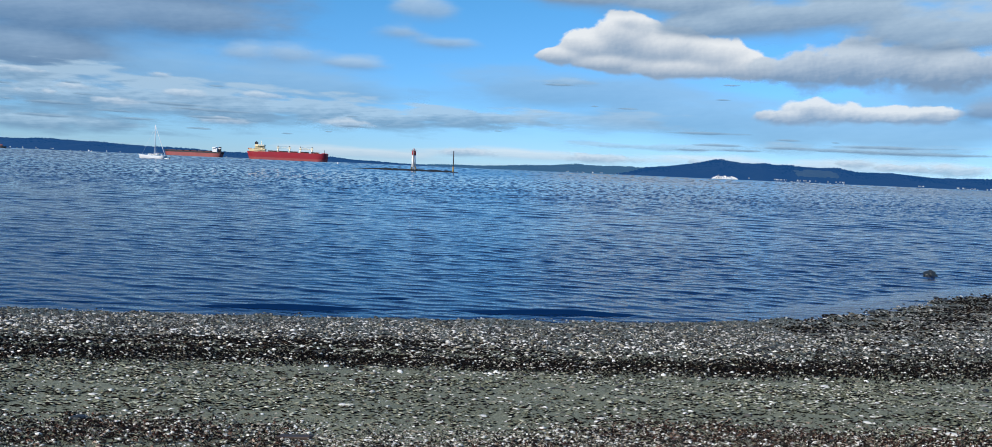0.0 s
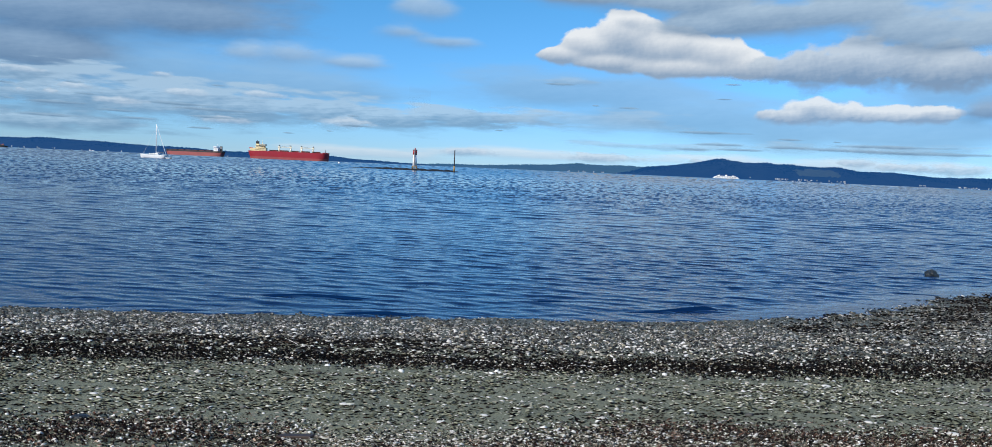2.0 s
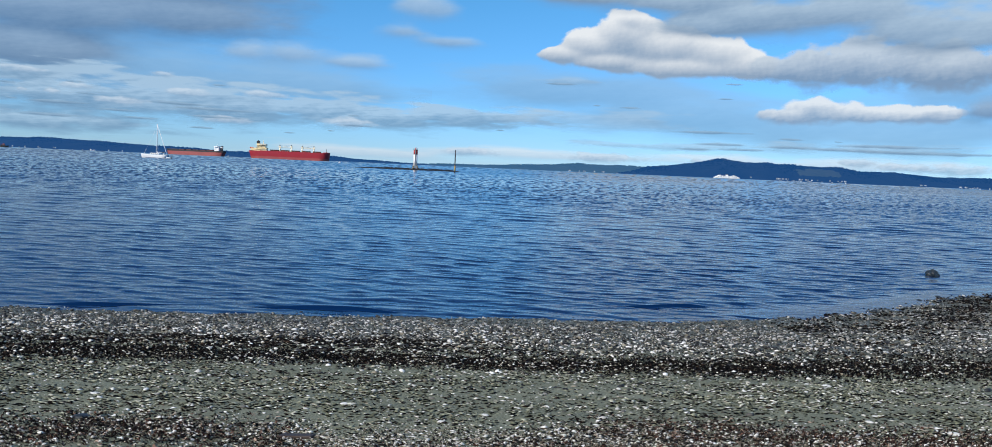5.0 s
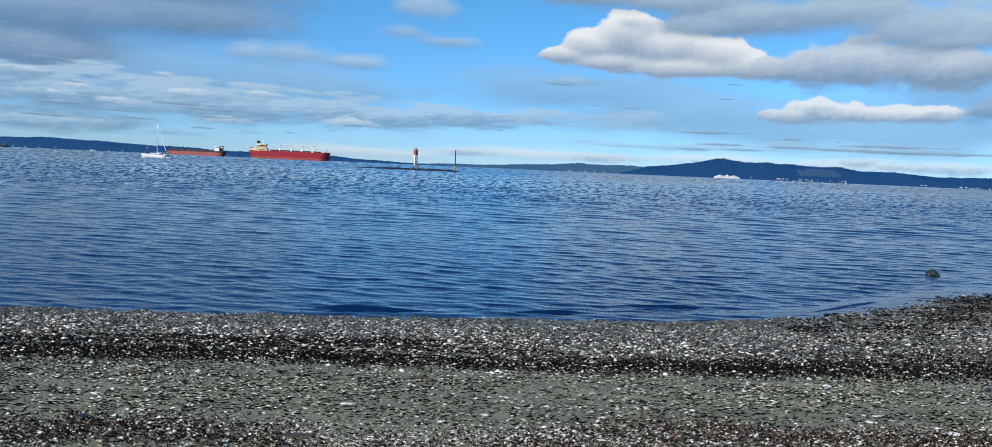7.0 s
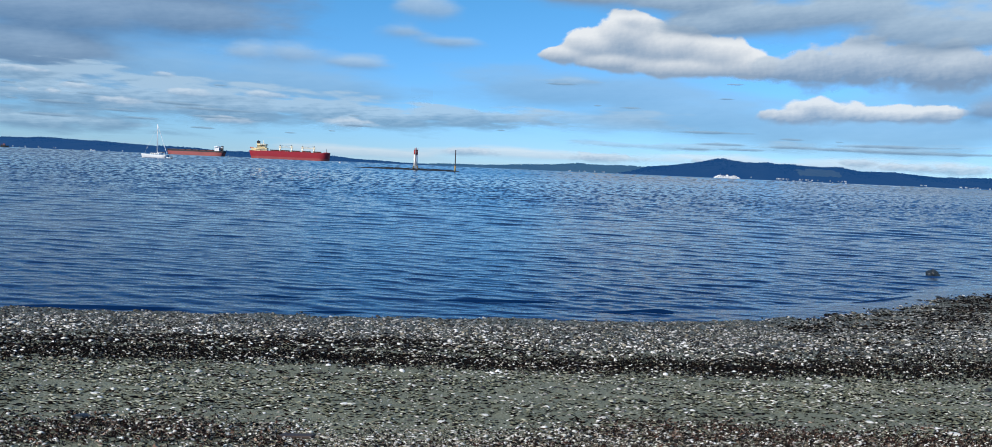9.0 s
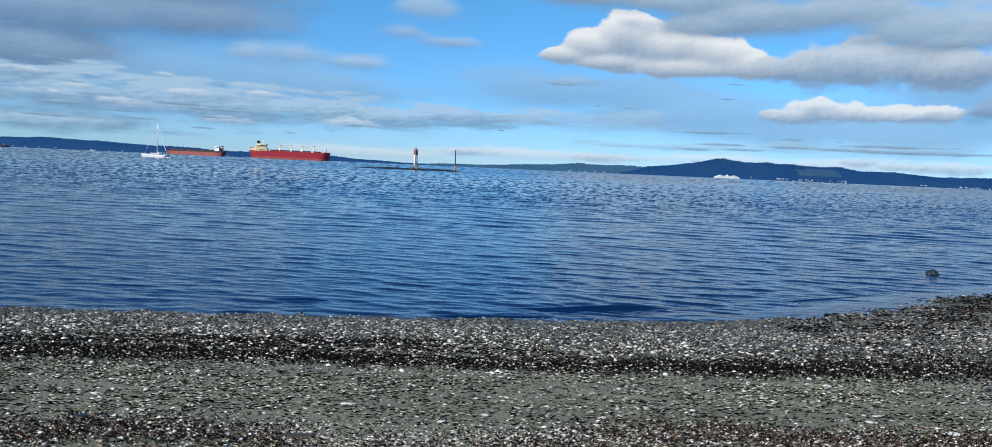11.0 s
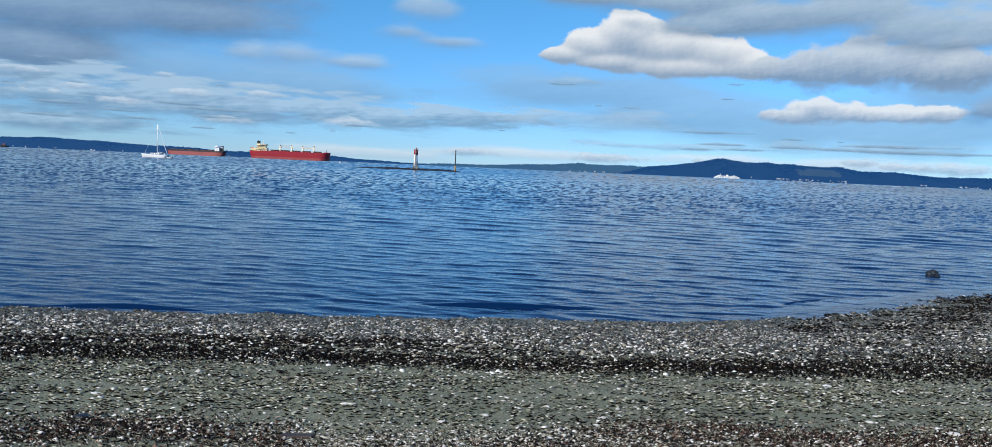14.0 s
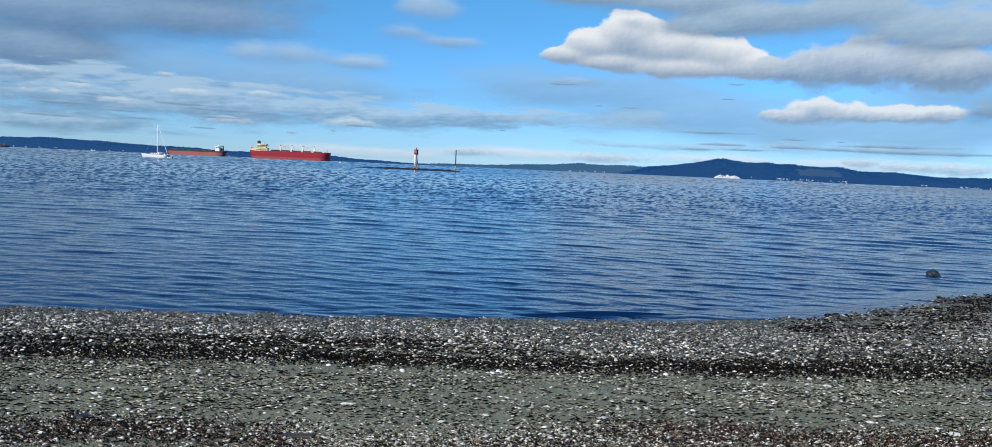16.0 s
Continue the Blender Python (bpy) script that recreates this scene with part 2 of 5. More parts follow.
DARK_WOOD = painted("dark_wet_wood", (0.035, 0.024, 0.018), 0.6, wear=0.5, scale=14, bump=0.004, bump_scale=40, dirt=(0.09, 0.06, 0.045))
ROCK = painted("weedy_rock", (0.020, 0.027, 0.034), 0.45, wear=0.6, scale=4, bump=0.03, bump_scale=12, dirt=(0.012, 0.016, 0.010))
REEF_ROCK = painted("reef_rock", (0.004, 0.006, 0.009), 0.8, wear=0.5, scale=0.5, bump=0.2, bump_scale=1.2, dirt=(0.010, 0.013, 0.016))
TARRED = painted("tarred_timber", (0.035, 0.040, 0.050), 0.8, wear=0.4, scale=0.8, dirt=(0.07, 0.075, 0.085))
# blue haze of distance painted into these colours and their glow
FOREST_FLOOR = hazed_woods("forest_floor", (0.004, 0.008, 0.010), (0.012, 0.018, 0.016), (0.005, 0.054, 0.190))
CONIFERS = hazed_woods("conifer_needles", (0.002, 0.006, 0.008), (0.005, 0.009, 0.010), (0.004, 0.051, 0.182))
PALE_WOODS = hazed_woods("pale_woods", (0.012, 0.022, 0.020), (0.032, 0.040, 0.032), (0.020, 0.088, 0.21))
RED_HULL = painted("red_hull_paint", (0.40, 0.022, 0.034), 0.45, wear=0.3, scale=0.05, dirt=(0.20, 0.03, 0.035))
BOOT_RED = painted("antifouling_red", (0.42, 0.085, 0.080), 0.6, wear=0.35, scale=0.08, dirt=(0.16, 0.05, 0.04))
DULL_RED = painted("faded_red_paint", (0.38, 0.10, 0.09), 0.6, wear=0.4, scale=0.05, dirt=(0.12, 0.05, 0.05))
BLACK = painted("black_paint", (0.018, 0.018, 0.022), 0.5, wear=0.3, scale=0.2)
DECK_RED = painted("oxide_deck_paint", (0.16, 0.03, 0.025), 0.7, wear=0.4, scale=0.1)
CREAM = painted("cream_paint", (0.84, 0.66, 0.36), 0.5, wear=0.2, scale=0.1, dirt=(0.45, 0.32, 0.18))
BUFF = painted("pale_crane_paint", (0.86, 0.79, 0.60), 0.5, wear=0.15, scale=0.2, dirt=(0.45, 0.33, 0.2))
WHITE = painted("white_paint", (0.84, 0.85, 0.85), 0.4, wear=0.12, scale=0.3, dirt=(0.45, 0.42, 0.38))
BEACON_RED = painted("beacon_red_paint", (0.42, 0.03, 0.03), 0.5, wear=0.3, scale=0.8, dirt=(0.2, 0.05, 0.04))
RUST = painted("yellow_rusted_piles", (0.34, 0.24, 0.10), 0.8, wear=0.6, scale=0.8, dirt=(0.12, 0.07, 0.04))
GREY = painted("grey_galvanised_steel", (0.20, 0.21, 0.22), 0.5, metal=0.3, wear=0.3, scale=0.8)
GLASS = painted("dark_window_glass", (0.02, 0.025, 0.03), 0.1, wear=0.1)
BLUE_CANVAS = painted("blue_sail_cover", (0.05, 0.09, 0.20), 0.85, wear=0.2, scale=1.0)
WIRE = painted("steel_wire", (0.55, 0.56, 0.57), 0.35, metal=0.6, wear=0.1)
ROOF = hazed(painted("grey_roof_shingle", (0.05, 0.06, 0.08), 0.9, wear=0.4, scale=0.5, dirt=(0.08, 0.10, 0.13)), (0.012, 0.05, 0.12))
HOUSE_WALL = hazed(pebble_material("house_walls", True, [(0.0, (0.10, 0.11, 0.12)), (0.55, (0.26, 0.27, 0.28)), (1.0, (0.60, 0.61, 0.62))]), (0.02, 0.06, 0.13))
HOUSE_PANE = hazed(painted("far_window_glass", (0.02, 0.03, 0.04), 0.3, wear=0.1, dirt=(0.03, 0.04, 0.05)), (0.012, 0.05, 0.12))
FIELD = hazed_woods("far_field", (0.016, 0.024, 0.021), (0.034, 0.040, 0.034), (0.011, 0.062, 0.182))
CUMULUS = cloud_material("cumulus_glow", 0.42, (1.0, 1.3), 1.3, 0.17, 1.0, (0.27, 0.38, 0.53), (0.80, 0.84, 0.88), 0.42)
GREY_CUMULUS = cloud_material("grey_cumulus_glow", 0.40, (1.0, 1.4), 1.9, 0.28, 0.96, (0.21, 0.32, 0.48), (0.55, 0.64, 0.74), 0.75)
SMALL_CUMULUS = cloud_material("small_cumulus_glow", 0.6, (0.9, 1.5), 1.5, 0.27, 0.95, (0.25, 0.38, 0.56), (0.76, 0.82, 0.88), 0.6)
DARK_STREAK = cloud_material("dark_streak_glow", 1.1, (0.6, 3.0), 1.3, 0.6, 0.75, (0.14, 0.25, 0.39), (0.29, 0.44, 0.60), 0.8, 0.05)
WHITE_TUFT = cloud_material("white_tuft_glow", 1.0, (0.8, 2.0), 1.8, 0.6, 0.72, (0.27, 0.42, 0.60), (0.60, 0.71, 0.83), 0.9, 0.05)
GREY_BANK = cloud_material("grey_bank_glow", 0.24, (0.7, 1.9), 2.0, 0.6, 0.94, (0.20, 0.31, 0.46), (0.44, 0.57, 0.70), 0.9, 0.20)
DARK_BANK = cloud_material("dark_bank_glow", 0.24, (0.6, 2.0), 2.0, 0.8, 0.90, (0.12, 0.22, 0.38), (0.29, 0.42, 0.59), 0.9, 0.42)
VEIL = cloud_material("veil_glow", 0.3, (0.4, 1.8), 2.0, 1.0, 0.66, (0.17, 0.33, 0.53), (0.29, 0.48, 0.69), 0.8, 0.42)
SOFT_PUFF = cloud_material("soft_puff_glow", 0.3, (0.6, 1.6), 2.4, 0.9, 0.80, (0.20, 0.36, 0.58), (0.42, 0.58, 0.76), 0.6, 0.16)
STREAKS = cloud_material("streak_glow", 0.6, (0.40, 2.2), 3.4, 0.55, 0.80, (0.18, 0.32, 0.49), (0.41, 0.58, 0.75), 1.5, 0.28)
PALE_STREAKS = cloud_material("pale_streak_glow", 0.6, (0.40, 2.4), 3.0, 0.7, 0.5, (0.24, 0.38, 0.54), (0.42, 0.58, 0.74), 1.2, 0.25)
LOW_HAZE = cloud_material("low_cloud_glow", 0.35, (0.4, 3.2), 2.4, 0.8, 0.65, (0.42, 0.56, 0.72), (0.74, 0.80, 0.86), 0.8, 0.1)


# ---- building helpers ----
def link_bm(name, bm, mat, parent=None, label="", smooth=False):
    me = bpy.data.meshes.new(name)
    bmesh.ops.recalc_face_normals(bm, faces=bm.faces)
    bm.to_mesh(me)
    bm.free()
    me.materials.append(mat)
    if smooth:
        me.shade_smooth()
    ob = new(name, me)
    if parent:
        ob.parent = parent
    if label:
        ob["label"] = label
    return ob


def part(name, bm, mat, parent, label="", smooth=False):
    return link_bm(name, bm, mat, parent, label, smooth)


def base(name, m, label, category, group="", kind=""):
    ob = new(name)
    ob.empty_display_size = 0.5
    ob.matrix_basis = m
    return tagged(ob, label, category, group, kind)


def box(bm, x0, x1, y0, y1, z0, z1, bevel=0.0):
    made = bmesh.ops.create_cube(bm, size=1.0, matrix=Matrix.Translation(((x0 + x1) / 2, (y0 + y1) / 2, (z0 + z1) / 2)) @ Matrix.Diagonal((x1 - x0, y1 - y0, z1 - z0, 1)))
    if bevel:
        edges = list({ed for v in made["verts"] for ed in v.link_edges})
        bmesh.ops.bevel(bm, geom=edges, offset=bevel, segments=2, affect="EDGES", profile=0.5)
    return bm


def rod(bm, p, q, r0, r1=None, seg=10):
    """A round rod or cone from p to q."""
    p, q = Vector(p), Vector(q)
    turn = (q - p).to_track_quat("Z", "Y").to_matrix().to_4x4()
    bmesh.ops.create_cone(bm, cap_ends=True, segments=seg, radius1=r0, radius2=r0 if r1 is None else r1, depth=(q - p).length,
                          matrix=Matrix.Translation((p + q) / 2) @ turn)
    return bm


def B():
    return bmesh.new()


def mesh_from(name, verts, faces, mat, smooth=True):
    """A mesh object from arrays of corners and of faces that all have the same number of corners."""
    me = bpy.data.meshes.new(name)
    k = faces.shape[1]
    me.vertices.add(len(verts))
    me.vertices.foreach_set("co", np.ascontiguousarray(verts, dtype=np.float32).ravel())
    me.loops.add(faces.size)
    me.loops.foreach_set("vertex_index", np.ascontiguousarray(faces, dtype=np.int32).ravel())
    me.polygons.add(len(faces))
    me.polygons.foreach_set("loop_start", np.arange(0, faces.size, k, dtype=np.int32))
    me.polygons.foreach_set("loop_total", np.full(len(faces), k, dtype=np.int32))
    me.update(calc_edges=True)
    if smooth:
        me.shade_smooth()
    me.materials.append(mat)
    return new(name, me)


def grid_faces(rows, cols):
    i = np.arange(rows - 1)[:, None] * cols + np.arange(cols - 1)[None, :]
    return np.stack([i, i + 1, i + cols + 1, i + cols], -1).reshape(-1, 4)


def waves2(x, y, seed, lo, hi, n):
    """A sum of n sine waves of random direction with lengths from lo to hi, about -1 to 1."""
    r = np.random.RandomState(seed)
    total = np.zeros_like(x)
    for k in range(n):
        lam, a, ph = lo * (hi / lo) ** r.rand(), r.rand() * 2 * np.pi, r.rand() * 2 * np.pi
        total = total + np.sin(2 * np.pi / lam * (x * np.cos(a) + y * np.sin(a)) + ph)
    return total / np.sqrt(n)


# ---- the shore ----
SHORE_X = [-40, -12, -7.9, -6, -3.95, -1.88, 0.07, 2.48, 4.91, 6.4, 8.25, 10.8, 12.45, 16, 40]
SHORE_Y = [11.4, 12.3, 12.59, 12.85, 13.02, 13.22, 13.5, 13.86, 14.45, 15.2, 16.5, 18.6, 19.7, 21.5, 26]


def shore(x):
    return np.interp(x, SHORE_X, SHORE_Y)


def beach_height(x, y):
    """The beach: a steady slope, that flattens out along the spit, and the sea bed beyond."""
    ys = shore(x)
    upper = 0.087 * (13.8 - y)
    lower = 0.4176 * (ys - y) / (ys - 9.0)
    z = np.where(y < 9.0, upper, lower)
    z = np.where(y > ys, np.maximum(-0.10 * (y - ys), -12.0), z)
    return z


def relief(x, y):
    return 0.010 * waves2(x, y, 11, 0.5, 2.5, 14) + 0.003 * waves2(x, y, 12, 0.12, 0.4, 14)


def make_ground():
    ys = np.concatenate([np.linspace(-60, 2.5, 12), np.arange(2.6, 22, 0.07), np.geomspace(22, 4800, 40)])
    s = np.linspace(-1, 1, 191)
    wide = np.where(ys < 22, 17.0, 17.0 + (ys - 22) * 0.85)
    wide[:12] = np.linspace(80, 17, 12)
    x = s[None, :] * wide[:, None]
    y = np.repeat(ys[:, None], len(s), 1)
    z = beach_height(x, y) + np.where((y > 2) & (y < 23), relief(x, y), 0)
    ob = mesh_from("ground", np.stack([x, y, z], -1).reshape(-1, 3), grid_faces(*x.shape), SAND)
    return tagged(ob, "grey-olive sand and gravel beach sloping into the sea", "beach", kind="structure")


def wave_band(x, y, r, count, lo, hi, heading, spread_, strength):
    """Waves of lengths lo to hi that run within some degrees of a heading, summed as one train whose local phase
    and height follow from the sum: each front towards the beach is short and steep, each back long and flat."""
    real, imag = np.zeros_like(x), np.zeros_like(x)
    middle = math.sqrt(lo * hi)
    for k in range(count):
        k0 = 2 * np.pi / (lo * (hi / lo) ** r.rand())
        w = heading + radians(spread_) * r.normal()
        ph = k0 * (x * np.sin(w) + y * np.cos(w)) + r.rand() * 6.283
        real += np.cos(ph)
        imag += np.sin(ph)
    tall = np.minimum(((real ** 2 + imag ** 2) / count) ** 0.33, 1.6)
    turn = np.linspace(0, 2 * np.pi, 257)
    steep = np.exp(6.5 * (np.cos(turn) - 1.0))
    steep -= steep[:-1].mean()
    shape = np.concatenate([[0.0], np.cumsum((steep[1:] + steep[:-1]) / 2)]) * (turn[1] - turn[0])
    return strength * middle / (2 * np.pi) * tall * np.interp(np.mod(np.arctan2(imag, real), 2 * np.pi), turn, shape - shape.mean())


def sea_sheet(name, seed, drift, near, far, bands, sink, cols, fine, label):
    """A sheet of waves that travels as one stiff piece along drift (metres a second)."""
    margin = abs(drift[1]) * 16.0
    ys, y = [], near
    while y < far:
        ys.append(y)
        y += max(0.05, fine * max(y - margin, 10.0) ** 2 / 3646.0)
    ys = np.array(ys)
    s = np.linspace(-1, 1, cols)
    x = s[None, :] * (ys[:, None] * 0.66 + 5.0)
    y = np.repeat(ys[:, None], cols, 1)
    z = np.zeros_like(x)
    r = np.random.RandomState(seed)
    heading = math.atan2(drift[0], drift[1]) + math.pi
    for lo, hi, spread_, strength, begins, full, wanes, gone in bands:
        z += np.interp(y, [begins, full, wanes, gone], [0.0, 1.0, 1.0, 0.1]) * wave_band(x, y, r, 26, lo, hi, heading, spread_, strength)
    z *= np.interp(x / np.maximum(y - margin * 0.5, 9.0), [0.0, 0.62], [0.95, 1.15])
    ob = mesh_from(name, np.stack([x, y, z + sink], -1).reshape(-1, 3), grid_faces(*x.shape), WATER)
    # the sheet's own coordinates: across by the bearing, outwards by the crests passed
    away = np.maximum(ys - margin * 0.5, 9.0)
    u = x / away[:, None] * 66.0
    v = np.repeat((3646.0 / 2.3 / away)[:, None], cols, 1)
    me = ob.data
    layer = me.uv_layers.new(name="UVMap")
    idx = np.empty(len(me.loops), dtype=np.int32)
    me.loops.foreach_get("vertex_index", idx)
    layer.data.foreach_set("uv", np.stack([u.ravel(), v.ravel()], -1)[idx].astype(np.float32).ravel())
    return tagged(ob, label, "water", kind="structure")


def make_calm():
    """The thin flat water at the beach's edge."""
    xs = np.linspace(-16, 20, 220)
    off = np.concatenate([np.linspace(-1.2, 1.0, 30), np.linspace(1.1, 3.2, 22)])
    x = np.repeat(xs[None, :], len(off), 0)
    o = np.repeat(off[:, None], len(xs), 1)
    z = np.interp(x, [2.5, 6.0], [-0.018, 0.010]) - np.clip((o - 0.7) / 2.3, 0, 1) ** 1.3 * 0.09 + 0.002 * waves2(x, o, 5, 0.3, 0.9, 10)
    ob = mesh_from("water_edge", np.stack([x, shore(x) + o, z], -1).reshape(-1, 3), grid_faces(*x.shape), WATER)
    return tagged(ob, "shallow calm water film at the pebbly edge", "water", kind="structure")


def wavelet(x0, x1, height, width, seed):
    """One long low wave along the beach, tapered at both ends; its crest lies on its own zero line."""
    n = int((x1 - x0) / 0.06)
    u = np.linspace(0, 1, n)
    c = np.linspace(-1, 1, 19)
    r = np.random.RandomState(seed)
    x = x0 + (x1 - x0) * u
    wob = 0.10 * np.sin(x * 0.9 + r.rand() * 6) + 0.05 * np.sin(x * 2.3 + r.rand() * 6)
    env = np.clip(np.minimum(u, 1 - u) * 6.0, 0, 1) ** 0.7 * (0.7 + 0.3 * np.sin(x * 1.3 + r.rand() * 6))
    h = 1.15 * height * env[None, :] * np.exp(-(c[:, None] * 2.0 + 0.35 * np.sin(c[:, None])) ** 2) - 0.05 * (1 - env[None, :]) - 0.012
    X = np.repeat(x[None, :], len(c), 0)
    Y = shore(X) + wob[None, :] + c[:, None] * width
    ob = mesh_from("shore_wave", np.stack([X, Y, h], -1).reshape(-1, 3), grid_faces(*X.shape), WATER)
    return tagged(ob, "low dark blue wave running up the beach", "wave", "shore waves")


def cloud(name, label, mat, lobes, step=0.2, far=4850.0):
    """A cloud far out on the dome of the sky, heaped up from lobes (bearing, height, half width, half height in degrees)."""
    L = np.array(lobes)
    az = np.arange((L[:, 0] - L[:, 2]).min() - 2.5, (L[:, 0] + L[:, 2]).max() + 2.5, step)
    el = np.arange(max((L[:, 1] - L[:, 3]).min() - 1.2, 0.02), (L[:, 1] + L[:, 3]).max() + 1.2, step * 0.7)
    A, E_ = np.meshgrid(az, el)
    wsum, lift, acc = np.zeros_like(A), np.zeros_like(A), np.zeros_like(A)
    for a0, e0, ra, re in L:
        d = 1 - np.sqrt(((A - a0) / ra) ** 2 + ((E_ - e0) / re) ** 2)
        w = np.exp(5 * d)
        acc, wsum, lift = acc + w, wsum + w, lift + w * np.clip((E_ - e0) / re, -1.2, 1.2)
    body = np.log(acc) / 5
    lift = lift / wsum
    far = far - 14.0 * len(CLOUDS)
    ar, er = np.radians(A), np.radians(E_)
    P = np.stack([np.sin(ar) * np.cos(er), np.cos(ar) * np.cos(er), np.sin(er)], -1) * far
    faces = grid_faces(*A.shape)
    keep = body.ravel()[faces].max(1) > -0.42
    faces = faces[keep]
    used = np.unique(faces)
    back = np.zeros(A.size, int)
    back[used] = np.arange(len(used))
    ob = mesh_from(name, P.reshape(-1, 3)[used], back[faces][:, ::-1], mat)
    me = ob.data
    uv = me.uv_layers.new(name="UVMap")
    idx = np.empty(len(me.loops), dtype=np.int32)
    me.loops.foreach_get("vertex_index", idx)
    flat = np.stack([A.ravel()[used], E_.ravel()[used]], -1)
    uv.data.foreach_set("uv", flat[idx].astype(np.float32).ravel())
    for key, val in (("body", body), ("lift", lift)):
        at = me.attributes.new(key, "FLOAT", "POINT")
        at.data.foreach_set("value", val.ravel()[used].astype(np.float32))
    return tagged(ob, label, "cloud", "clouds")


make_ground()
SEA = sea_sheet("water", 3, (-0.22, -0.8), 9.0, 120.0, ((0.36, 0.72, 26, 0.28, 0, 1, 24, 40), (0.20, 0.32, 28, 0.15, 0, 1, 20, 34), (0.7, 1.5, 32, 0.21, 2, 22, 40, 58),
                (1.5, 2.9, 42, 0.20, 26, 44, 70, 100), (3.0, 5.5, 50, 0.16, 48, 72, 104, 119)), -0.004, 440, 0.28,
                "blue rippled sea with dark wavelets near the beach")
FAR_SEA = sea_sheet("water_far", 3, (-0.22, -0.8), 119.5, 4700.0, (), -0.004, 160, 1.0, "wide blue wind-ruffled sea reaching the far shores")
CROSS_SEA = sea_sheet("water_ripples", 8, (0.10, -0.55), 9.0, 40.0, ((0.36, 0.7, 22, 0.26, 0, 1, 22, 40), (0.9, 1.8, 16, 0.10, 0, 1, 30, 40)), -0.014, 300, 0.3,
                      "fine crossing ripples on the blue water")
make_calm()
# the low waves that run up the beach: where each begins and ends along it, its height, and when it reaches the stones
RUNS = [(-9.0, 5.3, 0.070, 0.9), (-5.9, -1.0, 0.062, 2.2), (2.2, 4.6, 0.085, 3.2), (-6.2, 2.4, 0.066, 4.2), (1.2, 3.8, 0.070, 4.9), (-8.0, -1.0, 0.060, 5.7),
        (-0.2, 4.7, 0.062, 6.8), (-3.5, 2.1, 0.078, 7.8), (-0.5, 4.6, 0.060, 8.7), (-8.8, -1.6, 0.058, 9.3), (0.5, 3.7, 0.076, 10.1), (-5.5, 2.4, 0.062, 11.0),
        (-1.0, 3.8, 0.078, 12.3), (-6.0, -2.8, 0.060, 12.7), (0.4, 4.0, 0.084, 13.6), (-8.8, -2.0, 0.058, 14.2), (-3.3, 4.2, 0.068, 15.4), (-0.3, 4.3, 0.066, 16.7),
        (5.4, 9.4, 0.048, 2.3), (6.0, 10.2, 0.045, 4.9), (5.2, 9.0, 0.050, 7.6), (6.2, 10.6, 0.048, 9.9), (5.2, 9.6, 0.046, 12.9), (5.6, 10.4, 0.050, 15.9)]
WAVES = [wavelet(x0, x1, tall, 0.17, k + 1) for k, (x0, x1, tall, _) in enumerate(RUNS)]

